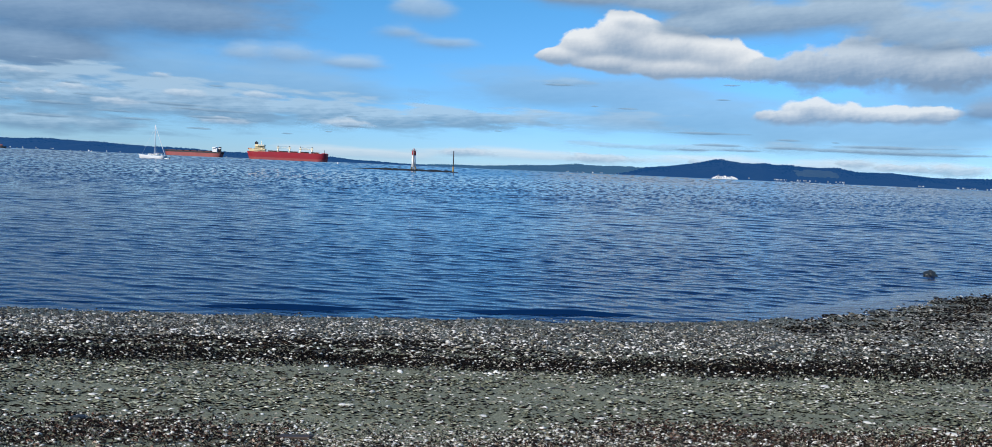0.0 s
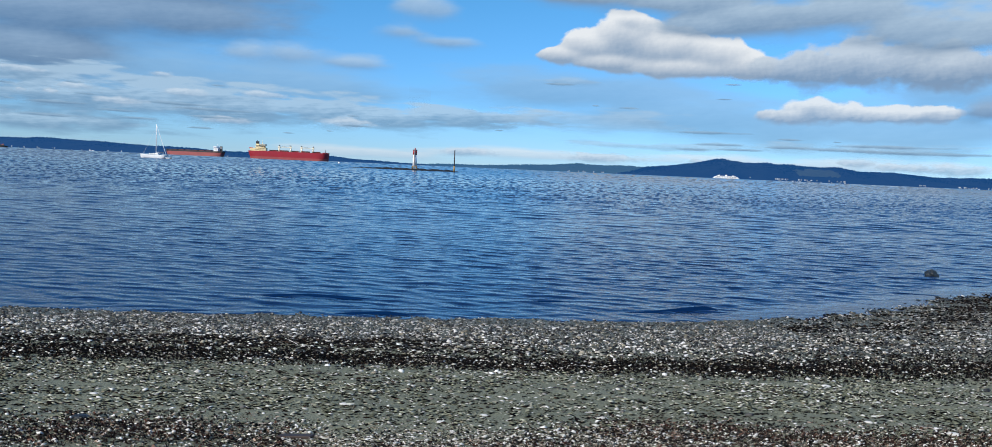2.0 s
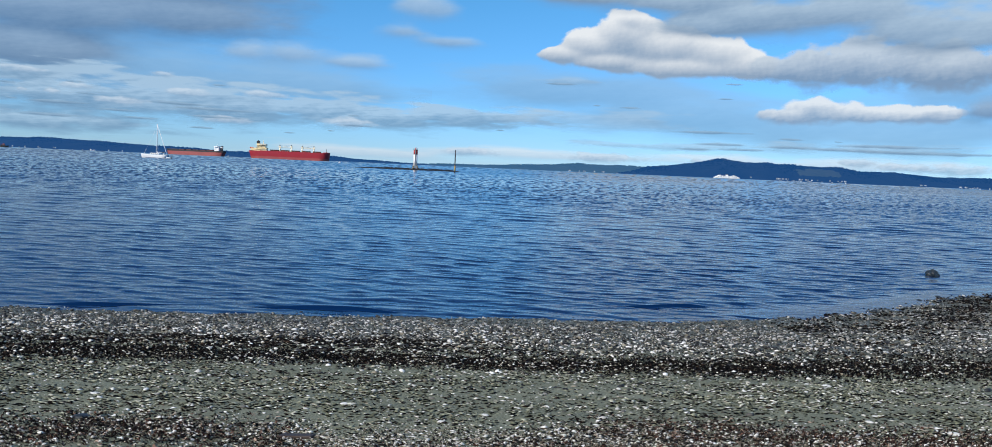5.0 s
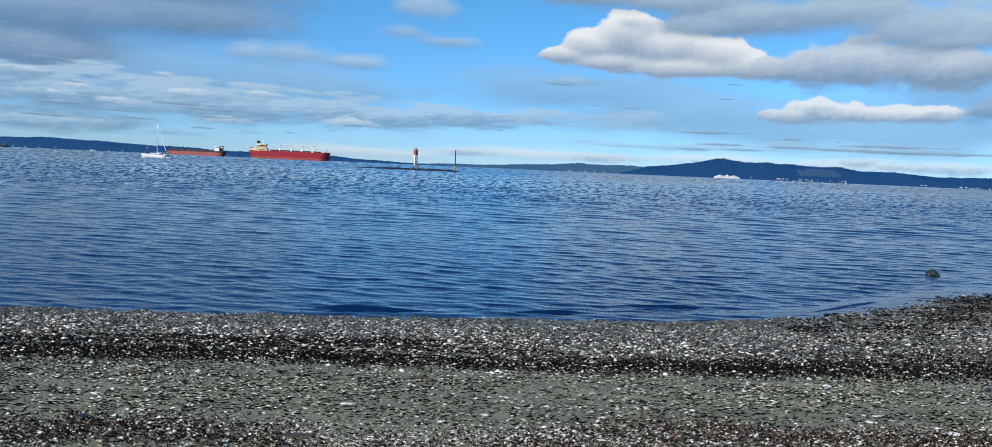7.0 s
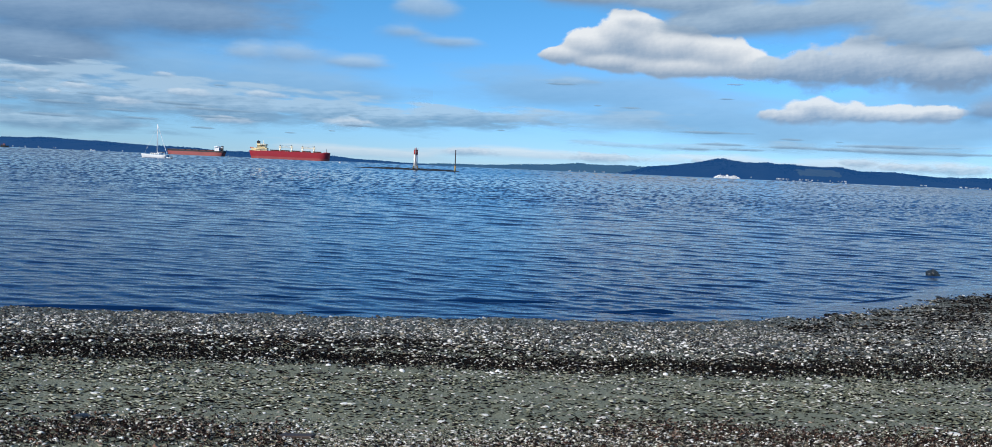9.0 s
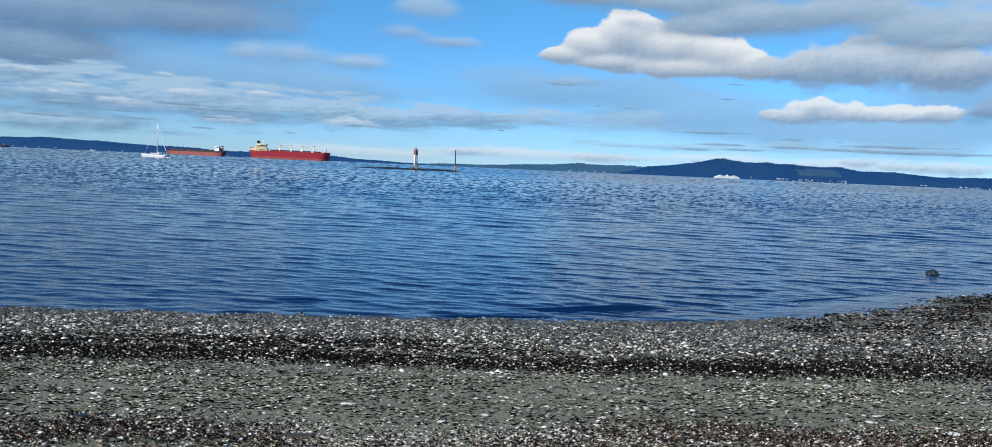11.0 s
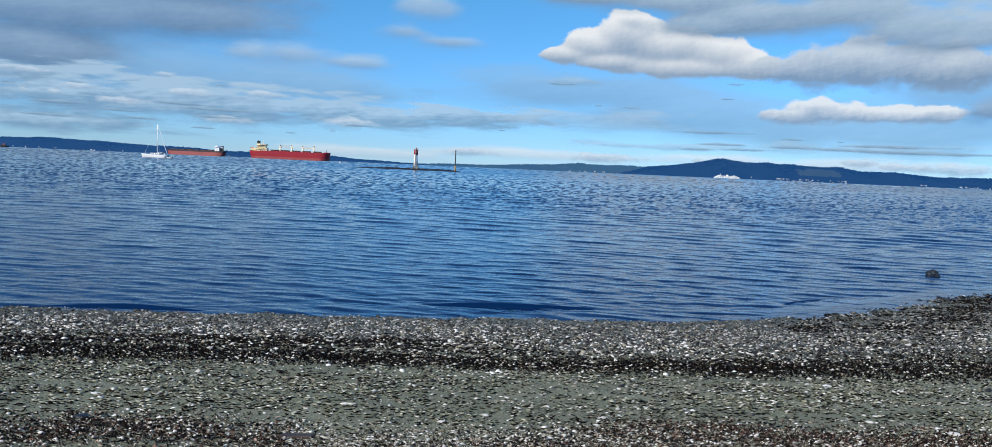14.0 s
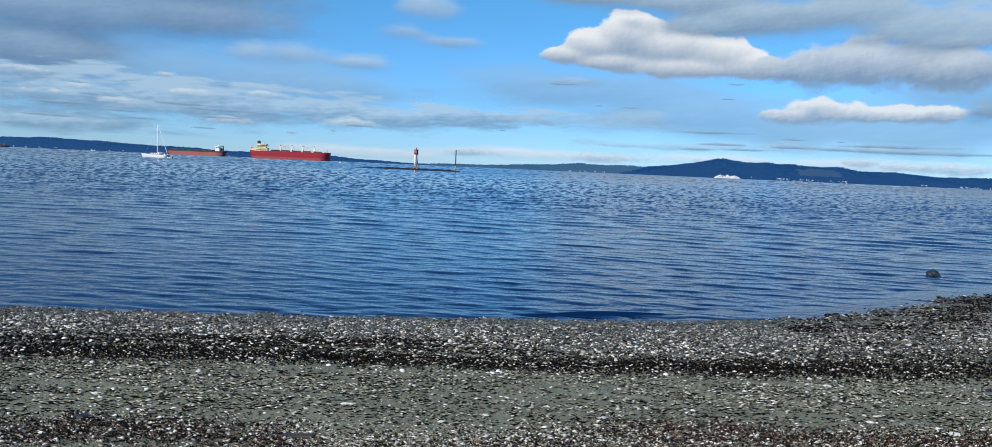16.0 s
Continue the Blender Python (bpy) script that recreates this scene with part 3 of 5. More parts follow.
CLOUDS = []
for name, label, mat, lobes in (
    ("cloud_veil", "thin grey-blue veil of high cloud", VEIL,
     [(-25.12, 4.92, 11.08, 2.41), (-31.1, 3.92, 5.32, 2.29), (-16.42, 4.69, 9.11, 1.71)]),
    ("cloud_veil", "pale grey-blue haze of thin cloud", VEIL,
     [(25.01, 3.1, 12.2, 2.24), (13.72, 3.87, 10.99, 1.96), (31.14, 5.7, 5.28, 2.28), (5.0, 5.4, 9.0, 2.0)]),
    ("cumulus_cloud", "large white cumulus cloud with a flat grey base", CUMULUS,
     [(8.52, 9.56, 2.55, 1.71), (8.91, 10.5, 1.4, 0.76), (6.22, 8.82, 2.58, 1.12), (4.37, 8.16, 1.97, 0.65), (7.2, 7.75, 2.7, 0.75), (11.7, 8.84, 3.23, 1.36), (14.93, 8.35, 2.77, 1.26), (12.87, 7.4, 4.79, 0.86), (17.06, 7.61, 2.06, 1.17)]),
    ("cumulus_cloud", "long grey-white cumulus bank with broken top", GREY_CUMULUS,
     [(19.5, 7.35, 2.88, 1.1), (22.05, 7.6, 3.17, 1.54), (25.43, 7.64, 3.37, 1.74), (29.0, 7.34, 3.44, 1.69), (32.96, 7.35, 3.48, 1.55)]),
    ("cumulus_cloud", "small low white cumulus cloud with blue-grey underside", SMALL_CUMULUS,
     [(21.66, 4.72, 2.42, 0.91), (19.9, 4.36, 2.1, 0.75), (23.6, 4.5, 2.28, 0.74), (26.03, 4.4, 1.9, 0.62), (27.4, 4.45, 1.6, 0.58), (28.69, 4.51, 1.67, 0.59)]),
    ("cloud_fragment", "small dark grey cloud fragment", DARK_BANK,
     [(31.29, 4.64, 1.6, 0.75), (32.6, 4.5, 1.2, 0.6)]),
    ("cloud_bank", "grey cloud bank high over the hills", GREY_BANK,
     [(5.81, 12.22, 6.18, 0.92), (12.38, 11.86, 6.39, 1.24), (17.06, 10.75, 4.91, 1.39), (22.63, 10.9, 6.48, 1.3), (27.78, 9.75, 5.26, 1.6), (32.79, 9.44, 3.8, 1.82), (14.5, 10.2, 4.5, 1.1), (29.0, 9.0, 4.5, 1.0), (19.31, 13.23, 16.41, 1.65)]),
    ("cloud_puff", "thin pale cloud puff in blue sky", SOFT_PUFF,
     [(-5.68, 10.81, 2.84, 1.27), (-4.34, 8.66, 3.58, 0.61), (-7.04, 9.19, 2.3, 0.77)]),
    ("cloud_bank", "soft grey cloud bank high over the water", DARK_BANK,
     [(-29.08, 8.41, 9.62, 1.89), (-30.77, 5.93, 5.67, 1.74), (-22.52, 8.8, 7.28, 1.68), (-26.99, 10.89, 13.47, 1.89)]),
    ("cloud_puff", "faint grey-white cloud puff", SOFT_PUFF,
     [(-15.01, 7.09, 3.7, 1.02), (-17.51, 6.98, 1.97, 0.92), (-10.49, 6.81, 2.62, 0.61)]),
    ("stratus_cloud", "streaky blue-grey stratus cloud layers", STREAKS,
     [(-27.66, 3.43, 9.24, 1.59), (-19.27, 3.35, 9.64, 1.35), (-10.38, 3.19, 7.42, 0.97), (-30.09, 1.68, 7.49, 0.62), (-2.77, 3.39, 6.31, 0.81), (-31.1, 4.6, 2.99, 0.53)]),
    ("stratus_cloud", "thin grey streaks of stratus cloud", PALE_STREAKS,
     [(7.61, 3.55, 5.32, 0.89), (11.67, 1.96, 5.64, 0.31), (25.07, 2.24, 8.9, 0.45), (3.11, 3.69, 4.06, 0.63), (4.78, 6.33, 2.24, 0.35)]),
    ("low_cloud", "pale low clouds along the horizon", LOW_HAZE,
     [(4.14, 1.03, 14.17, 0.59), (22.88, 1.09, 10.35, 0.63), (-10.3, 0.66, 8.75, 0.58)]),
):
    CLOUDS.append(cloud(name, label, mat, lobes))


# small torn clouds, low in the sky: thin dark streaks seen edge on, and pale tufts (bearing, height, half width in degrees)
WEST_STREAKS = [(-28.02, 4.27, 0.56), (-27.30, 3.58, 0.56), (-31.68, 3.94, 0.45), (-31.48, 3.00, 0.36), (-21.80, 3.34, 1.99), (-19.42, 4.73, 0.43), (-25.60, 2.66, 1.14),
                (-20.87, 3.11, 0.99), (-14.69, 1.81, 0.41), (-11.90, 2.09, 0.24), (-19.43, 3.08, 1.97), (-19.80, 2.59, 1.56), (-20.49, 1.83, 0.81), (-10.40, 3.23, 0.41),
                (-10.05, 2.54, 1.07), (0.02, 2.70, 0.30), (-28.89, 2.94, 1.50), (-24.15, 2.23, 1.07), (-29.40, 2.11, 1.71)]
EAST_STREAKS = [(14.62, 3.07, 2.23), (15.73, 2.28, 1.50), (19.99, 2.21, 1.48), (20.19, 2.76, 0.84), (13.79, 1.90, 1.33), (16.87, 1.97, 1.33), (23.02, 2.68, 0.28), (16.20, 6.38, 0.58),
                (15.68, 5.39, 0.49), (4.18, 6.13, 1.14), (9.26, 4.62, 0.79), (6.88, 4.72, 0.25), (24.14, 2.13, 2.78), (28.49, 2.06, 4.03), (26.17, 2.43, 3.00)]
TUFTS = [(-28.01, 4.00, 0.99), (-29.30, 3.57, 0.43), (-30.88, 3.55, 0.28), (-22.91, 5.16, 0.79), (-21.28, 4.05, 1.41), (-16.46, 4.26, 1.33), (-10.62, 2.64, 1.97), (-25.29, 3.21, 1.50),
         (-18.65, 2.41, 1.50), (24.33, 1.31, 1.22), (27.08, 1.09, 1.61), (30.12, 1.05, 2.10), (14.06, 1.08, 0.60), (7.52, 0.99, 2.36), (-2.00, 1.03, 1.93), (-31.02, 4.76, 1.18)]
for spots, mat, label, high in ((TUFTS, WHITE_TUFT, "small pale torn tuft of cloud", 0.22), (WEST_STREAKS + EAST_STREAKS, DARK_STREAK, "thin dark streak of cloud", 0.07)):
    for a, e, wide in spots:
        tall = high * (0.6 + 0.45 * min(wide, 2.0))
        CLOUDS.append(cloud("cloud_fragment", label, mat, [(a, e, wide * 1.25, tall * 1.3), (a - wide * 0.35, e + tall * 0.25, wide * 0.6, tall)], 0.07))


# ---- the far shores ----
def land(name, label, profile, mat, front, depth, seed):
    """A wooded ridge: its skyline heights along x, rising from the water at front and falling away behind."""
    px, pz = zip(*profile)
    x = np.arange(px[0], px[-1], 9.0)
    v = np.linspace(0, 1, 40)
    X = np.repeat(x[None, :], len(v), 0)
    V = np.repeat(v[:, None], len(x), 1)
    Y = front + 25 * waves2(X, X * 0, seed, 200, 900, 8) + depth * V
    top = np.interp(X, px, pz)
    prof = np.where(V < 0.6, np.sin(np.clip(V / 0.6, 0, 1) * np.pi / 2) ** 0.8, np.cos((V - 0.6) / 0.4 * np.pi / 2))
    Z = np.maximum(top - 3.5, 0.5) * prof + 0.05 * top * waves2(X, Y * 2, seed + 1, 60, 300, 16) * np.sin(np.pi * V) - 1.0 * (V < 0.02)
    ob = mesh_from(name, np.stack([X, Y, Z], -1).reshape(-1, 3), grid_faces(*X.shape), mat)
    return tagged(ob, label, "hill", kind="structure"), (X, Y, Z)


def woods(name, label, grid, mat, count, size, seed, low=0.15):
    """Many small conifers scattered over a ridge, as one mass."""
    X, Y, Z = grid
    r = np.random.RandomState(seed)
    rows = (np.clip(low + (0.66 - low) * r.rand(count) ** 0.7, 0, 0.99) * (X.shape[0] - 1)).astype(int)
    cols = r.randint(0, X.shape[1], count)
    keep = Z[rows, cols] > 2
    rows, cols = rows[keep], cols[keep]
    n = len(rows)
    c = np.stack([X[rows, cols] + r.uniform(-5, 5, n), Y[rows, cols], Z[rows, cols] - 1.0], -1)
    h = size * r.uniform(0.5, 1.25, n) * (1 + 0.3 * np.sin(c[:, 0] * 0.02))
    k = 6
    ang = np.arange(k) / k * 2 * np.pi
    ring = np.stack([np.cos(ang), np.sin(ang), np.zeros(k)], -1)
    wide = h * r.uniform(0.35, 0.7, n)
    low_ring = c[:, None, :] + ring[None] * wide[:, None, None] + np.array([0, 0, 1.0]) * (h * 0.15)[:, None, None]
    mid_ring = c[:, None, :] + ring[None] * (wide * r.uniform(0.5, 0.95, n))[:, None, None] + np.array([0, 0, 1.0]) * (h * 0.6)[:, None, None]
    tip = c[:, None, :] + np.array([0, 0, 1.0]) * h[:, None, None]
    verts = np.concatenate([low_ring, mid_ring, tip], 1)
    f = []
    for i in range(k):
        j = (i + 1) % k
        f += [(i, j, k + j), (i, k + j, k + i), (k + i, k + j, 2 * k)]
    faces = (np.array(f)[None] + (np.arange(n) * (2 * k + 1))[:, None, None]).reshape(-1, 3)
    ob = mesh_from(name, verts.reshape(-1, 3), faces, mat)
    return tagged(ob, label, "woods", kind="stuff")


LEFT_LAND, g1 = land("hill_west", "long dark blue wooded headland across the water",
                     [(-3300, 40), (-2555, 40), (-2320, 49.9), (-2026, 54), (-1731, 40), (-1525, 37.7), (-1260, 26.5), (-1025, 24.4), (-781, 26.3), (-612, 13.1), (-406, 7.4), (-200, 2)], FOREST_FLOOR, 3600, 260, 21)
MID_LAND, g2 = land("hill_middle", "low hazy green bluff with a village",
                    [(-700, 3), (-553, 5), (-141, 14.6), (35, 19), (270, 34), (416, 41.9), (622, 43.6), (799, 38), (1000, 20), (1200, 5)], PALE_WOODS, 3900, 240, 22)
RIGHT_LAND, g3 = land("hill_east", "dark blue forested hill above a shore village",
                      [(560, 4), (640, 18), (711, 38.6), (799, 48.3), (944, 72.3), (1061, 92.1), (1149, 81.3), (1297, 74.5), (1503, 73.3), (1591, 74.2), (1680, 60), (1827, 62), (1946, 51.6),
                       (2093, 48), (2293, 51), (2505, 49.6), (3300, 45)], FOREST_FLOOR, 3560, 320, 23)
def meadow(name, label, grid, x0, x1, v0, v1, lift, mat):
    """An open field on a slope, following the ground under it."""
    X, Y, Z = grid
    cols = np.nonzero((X[0] > x0) & (X[0] < x1))[0]
    rows = np.arange(int(v0 * 39), int(v1 * 39) + 1)
    x, y, z = X[np.ix_(rows, cols)], Y[np.ix_(rows, cols)], Z[np.ix_(rows, cols)]
    # ragged upper and lower edges, sunk into the ground at the border
    u = np.linspace(-1, 1, len(cols))[None, :]
    v = np.linspace(-1, 1, len(rows))[:, None]
    inside = 1 - np.maximum(np.abs(u), np.abs(v)) ** 3 + 0.25 * waves2(x, y, 91, 20, 90, 10)
    ob = mesh_from(name, np.stack([x, y, z + np.clip(inside, -1, 0.5) * 2 * lift], -1).reshape(-1, 3), grid_faces(*x.shape), mat)
    return tagged(ob, label, "field", kind="structure")


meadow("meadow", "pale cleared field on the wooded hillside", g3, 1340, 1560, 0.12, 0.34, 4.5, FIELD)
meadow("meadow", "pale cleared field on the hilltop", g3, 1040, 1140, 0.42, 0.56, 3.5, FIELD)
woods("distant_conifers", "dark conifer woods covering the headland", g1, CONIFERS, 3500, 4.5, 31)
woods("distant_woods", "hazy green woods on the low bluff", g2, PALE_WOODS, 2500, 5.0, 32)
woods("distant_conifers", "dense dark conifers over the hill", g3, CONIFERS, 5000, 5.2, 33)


# ---- ships and boats ----
def hull_shell(length, beam, height, sheer, flare=0.12, rake=0.06, full=0.75, stations=28, rows=9, draught=2.0):
    """A ship's side shell as a loft: stern at x = 0, bow at x = length, waterline at z = 0; open on top."""
    bm = B()
    rings = []
    for i in range(stations):
        t = i / (stations - 1)
        bow = max(0.0, (t - full) / (1 - full))
        stern = max(0.0, (0.12 - t) / 0.12)
        plan = math.sqrt(max(0.0, 1 - bow ** 2.2)) * (1 - 0.22 * stern ** 1.5)
        top = height + sheer * (max(0.0, t - 0.6) / 0.4) ** 2 + 0.3 * sheer * max(0.0, 0.2 - t) / 0.2
        ring = []
        for j in range(rows):
            v = j / (rows - 1)
            z = -draught + (top + draught) * v
            w = beam / 2 * plan * (1 - (flare + 0.55 * bow + 0.35 * stern) * (1 - v) ** 1.6)
            x = length * t + rake * length * (v - 0.6) * bow ** 2 - 0.03 * length * (1 - v) * -stern
            ring.append((x, w, z))
        rings.append(ring)
    left = [[bm.verts.new((x, w, z)) for x, w, z in ring] for ring in rings]
    right = [[bm.verts.new((x, -w, z)) for x, w, z in ring] for ring in rings]
    for side in (left, right):
        for a_, b_ in zip(side, side[1:]):
            for j in range(rows - 1):
                bm.faces.new((a_[j], b_[j], b_[j + 1], a_[j + 1]))
    for j in range(rows - 1):
        bm.faces.new((left[0][j], left[0][j + 1], right[0][j + 1], right[0][j]))
        bm.faces.new((left[-1][j], left[-1][j + 1], right[-1][j + 1], right[-1][j]))
    for a_, b_, c_, d_ in zip(left, left[1:], right[1:], right):
        bm.faces.new((a_[0], b_[0], c_[0], d_[0]))
    bmesh.ops.remove_doubles(bm, verts=bm.verts, dist=0.01)
    return bm


def strip_of(bm_full, z0, z1, proud):
    """The band of a shell between two heights, a little proud of it."""
    bm = bm_full.copy()
    bmesh.ops.bisect_plane(bm, geom=bm.verts[:] + bm.edges[:] + bm.faces[:], plane_co=(0, 0, z0), plane_no=(0, 0, -1), clear_outer=True)
    bmesh.ops.bisect_plane(bm, geom=bm.verts[:] + bm.edges[:] + bm.faces[:], plane_co=(0, 0, z1), plane_no=(0, 0, 1), clear_outer=True)
    bmesh.ops.recalc_face_normals(bm, faces=bm.faces)
    for v in bm.verts:
        v.co.y *= 1 + proud
        v.co.x += proud * 4 * (1 if v.co.x > 60 else -1)
    return bm


def window_row(parent, x, y0, y1, z, n, side, wide=0.9, high=0.9, mat=None):
    """A row of windows on a face at constant x (side +1 or -1), each a pane of its own."""
    for i in range(n):
        y = y0 + (y1 - y0) * (i + 0.5) / n
        part("window", box(B(), x - 0.06, x + 0.06, y - wide / 2, y + wide / 2, z - high / 2, z + high / 2), mat or GLASS, parent)


def side_windows(parent, y, x0, x1, z, n, wide=0.9, high=0.9):
    for i in range(n):
        x = x0 + (x1 - x0) * (i + 0.5) / n
        part("window", box(B(), x - wide / 2, x + wide / 2, y - 0.06, y + 0.06, z - high / 2, z + high / 2), GLASS, parent)


def deck_crane(ship, x, deck, tall, reach, swing):
    """A ship's crane: round column, slewing house and a lattice jib laid almost level."""
    c = part("crane_column", rod(B(), (x, 0, deck), (x, 0, deck + tall), 2.3, 2.0, 14), BUFF, ship, "pale cream crane column", True)
    part("crane_house", box(B(), x - 2.8, x + 2.8, -2.4, 2.4, deck + tall, deck + tall + 4.4, 0.3), BUFF, c)
    part("crane_top", rod(B(), (x, 0, deck + tall + 4.4), (x, 0, deck + tall + 7.2), 1.5, 0.8, 8), BLACK, c)
    bm = B()
    tip = Vector((x + reach * math.cos(swing), 0, deck + tall + reach * math.sin(swing)))
    for dy in (-0.8, 0.8):
        rod(bm, (x, dy, deck + tall + 0.6), tip + Vector((0, dy * 0.3, 0)), 0.42, 0.3, 6)
    for i in range(9):
        p = Vector((x, 0, deck + tall + 0.6)).lerp(tip, (i + 0.5) / 9)
        rod(bm, p + Vector((0, -0.7, 0)), p + Vector((0.8, 0.7, 0)), 0.16, None, 5)
    part("jib", bm, BUFF, c, "cream lattice jib")
    part("jib_wire", rod(B(), (x, 0, deck + tall + 6.6), tip, 0.12, None, 5), BLACK, c)


def bulk_carrier():
    """The red bulk carrier at anchor: house aft, five holds, four cranes."""
    s = base("bulk_carrier", pose(-608, 1944, 0, 0, 0, 8), "bright red bulk carrier with cream cranes, anchored", "ship")
    L, deck = 192.0, 18.0
    shell = hull_shell(L, 32, deck, 2.4, 0.06, 0.012, 0.88)
    part("boot_stripe", strip_of(shell, -2.0, 5.6, 0.006), BOOT_RED, s, "paler worn red antifouling band")
    part("hull", shell, RED_HULL, s, "bright red hull", True)
    part("deck", box(B(), 4, L * 0.93, -14.5, 14.5, deck - 0.5, deck + 0.02), DECK_RED, s, "oxide red deck")
    part("forecastle", box(B(), L * 0.92, L * 0.985, -8.0, 8.0, deck + 0.02, deck + 3.0, 0.4), RED_HULL, s)
    part("bulwark", box(B(), 26, L * 0.93, -15.6, -15.3, deck + 0.02, deck + 1.2), RED_HULL, s)
    for i in range(5):
        x0 = 50 + i * 25.5
        h = part("hatch", box(B(), x0, x0 + 18, -12, 12, deck + 0.02, deck + 2.6, 0.2), DECK_RED, s, "dark red hatch coaming")
        for k in range(2):
            part("hatch_cover", box(B(), x0 - 0.4 + k * 9.3, x0 + 8.7 + k * 9.3, -12.6, 12.6, deck + 2.6, deck + 4.4, 0.15), BLACK if k == i % 2 else DECK_RED, h)
    for x, sw, reach in ((71.5, 0.10, 22), (99.0, 0.20, -22), (125.0, 0.05, 22), (153.0, 0.16, -22)):
        deck_crane(s, x, deck, 10.0, reach, sw if reach > 0 else -sw)
    house = part("deckhouse", box(B(), 16, 42, -13, 13, deck, deck + 8.0, 0.2), CREAM, s, "cream-yellow accommodation block")
    part("upper_deckhouse", box(B(), 19, 38, -11.5, 11.5, deck + 8.0, deck + 14.0, 0.2), CREAM, house)
    part("bridge", box(B(), 25, 39.5, -15.8, 15.8, deck + 14.0, deck + 17.6, 0.2), BUFF, house, "pale wheelhouse with bridge wings")
    for z, half in ((4.0, 14.2), (8.0, 14.0), (11.0, 12.8), (14.0, 13.4)):
        part("walkway", box(B(), 15.0, 41.5, -half, half, deck + z - 0.25, deck + z + 0.15), BUFF, house, "pale walkway deck round the house")
        for i in range(7):
            x = 16.0 + i * 4.1
            part("walkway_post", box(B(), x - 0.15, x + 0.15, -half + 0.05, -half + 0.35, deck + z + 0.15, deck + z + 1.3), BUFF, house)
    window_row(house, 39.53, -13.5, 13.5, deck + 16.2, 14, 1, 1.4, 1.0)
    for zf in (3.0, 6.0, 10.0, 12.6):
        side_windows(house, -13.02 if zf < 8 else -11.52, 20, 37.0, deck + zf, 7)
        window_row(house, 15.97 if zf < 8 else 18.97, -10, 10, deck + zf, 8, -1)
    side_windows(house, -15.83, 26, 39, deck + 16.2, 6, 1.5, 1.0)
    part("stern_house", box(B(), 4, 16, -11, 11, deck, deck + 7.0, 0.3), CREAM, s)
    fun = part("funnel", box(B(), 17.0, 23.5, -3.6, 3.6, deck + 8.0, deck + 18.0, 0.8), CREAM, s, "cream funnel with black top")
    part("funnel_top", box(B(), 16.7, 23.8, -3.9, 3.9, deck + 18.0, deck + 24.0, 0.5), BLACK, fun)
    for dy in (-1.2, 1.2):
        part("exhaust_pipe", rod(B(), (20.2, dy, deck + 23.5), (19.6, dy, deck + 26.0), 0.7, None, 8), BLACK, fun)
    m = part("radar_mast", rod(B(), (32, 0, deck + 17), (32, 0, deck + 26), 0.9, 0.45, 8), BUFF, s)
    for k, z in enumerate((20.0, 23.0)):
        part("yard", box(B(), 31.6, 32.4, -3 + k, 3 - k, deck + z, deck + z + 0.6), BUFF, m)
    f = part("foremast", rod(B(), (L * 0.955, 0, deck + 3), (L * 0.955, 0, deck + 11), 0.7, 0.4, 8), BLACK, s)
    part("yard", box(B(), L * 0.955 - 0.3, L * 0.955 + 0.3, -2.5, 2.5, deck + 8, deck + 8.5), BLACK, f)
    part("lifeboat", box(B(), 0.5, 9.0, -1.6, 1.6, deck + 5.5, deck + 8.5, 1.0), BEACON_RED, s, "orange-red free-fall lifeboat")
    for i in range(26):
        x = 30 + i * 5.6
        part("rail_post", box(B(), x - 0.12, x + 0.12, -15.5, -15.26, deck + 1.2, deck + 2.3), BUFF, s)
    return s


def freighter():
    """The farther, faded freighter: bow to the west, house aft."""
    s = base("freighter", pose(-791, 2300, 0, 0, 0, 175), "faded red and black freighter with white deckhouse", "ship")
    L, deck = 174.0, 14.5
    shell = hull_shell(L, 27, deck, 2.0, 0.08, 0.03, 0.86)
    part("black_topsides", strip_of(shell, 10.6, 30.0, 0.006), BLACK, s, "black band round the top of the hull")
    part("hull", shell, DULL_RED, s, "faded red hull", True)
    part("deck", box(B(), 4, L * 0.93, -12, 12, deck - 0.5, deck + 0.02), DECK_RED, s)
    for i in range(6):
        x0 = 36 + i * 20.5
        h = part("hatch", box(B(), x0, x0 + 15, -8, 8, deck + 0.02, deck + 1.6, 0.2), DECK_RED, s)
        part("hatch_cover", box(B(), x0 - 0.3, x0 + 15.3, -8.4, 8.4, deck + 1.6, deck + 2.3, 0.15), BLACK, h)
    house = part("deckhouse", box(B(), 14, 27, -11, 11, deck, deck + 11, 0.2), WHITE, s, "white accommodation block")
    part("bridge", box(B(), 17, 26.5, -13.3, 13.3, deck + 11, deck + 14.2, 0.2), WHITE, house)
    window_row(house, 26.53, -12, 12, deck + 12.8, 12, 1, 1.3, 1.0)
    for zf in (3.0, 6.0, 9.0):
        side_windows(house, 11.02, 15, 26, deck + zf, 5)
    fun = part("funnel", box(B(), 6, 12, -3, 3, deck, deck + 15, 0.6), BLACK, s, "black funnel")
    part("funnel_band", box(B(), 5.9, 12.1, -3.1, 3.1, deck + 9, deck + 11.5, 0.6), WHITE, fun)
    m = part("mast", rod(B(), (21, 0, deck + 14), (21, 0, deck + 23), 0.7, 0.3, 8), WHITE, s)
    part("yard", box(B(), 20.7, 21.3, -2.5, 2.5, deck + 18, deck + 18.5), WHITE, m)
    part("foremast", rod(B(), (L * 0.94, 0, deck), (L * 0.94, 0, deck + 9), 0.5, 0.3, 8), BLACK, s)
    return s


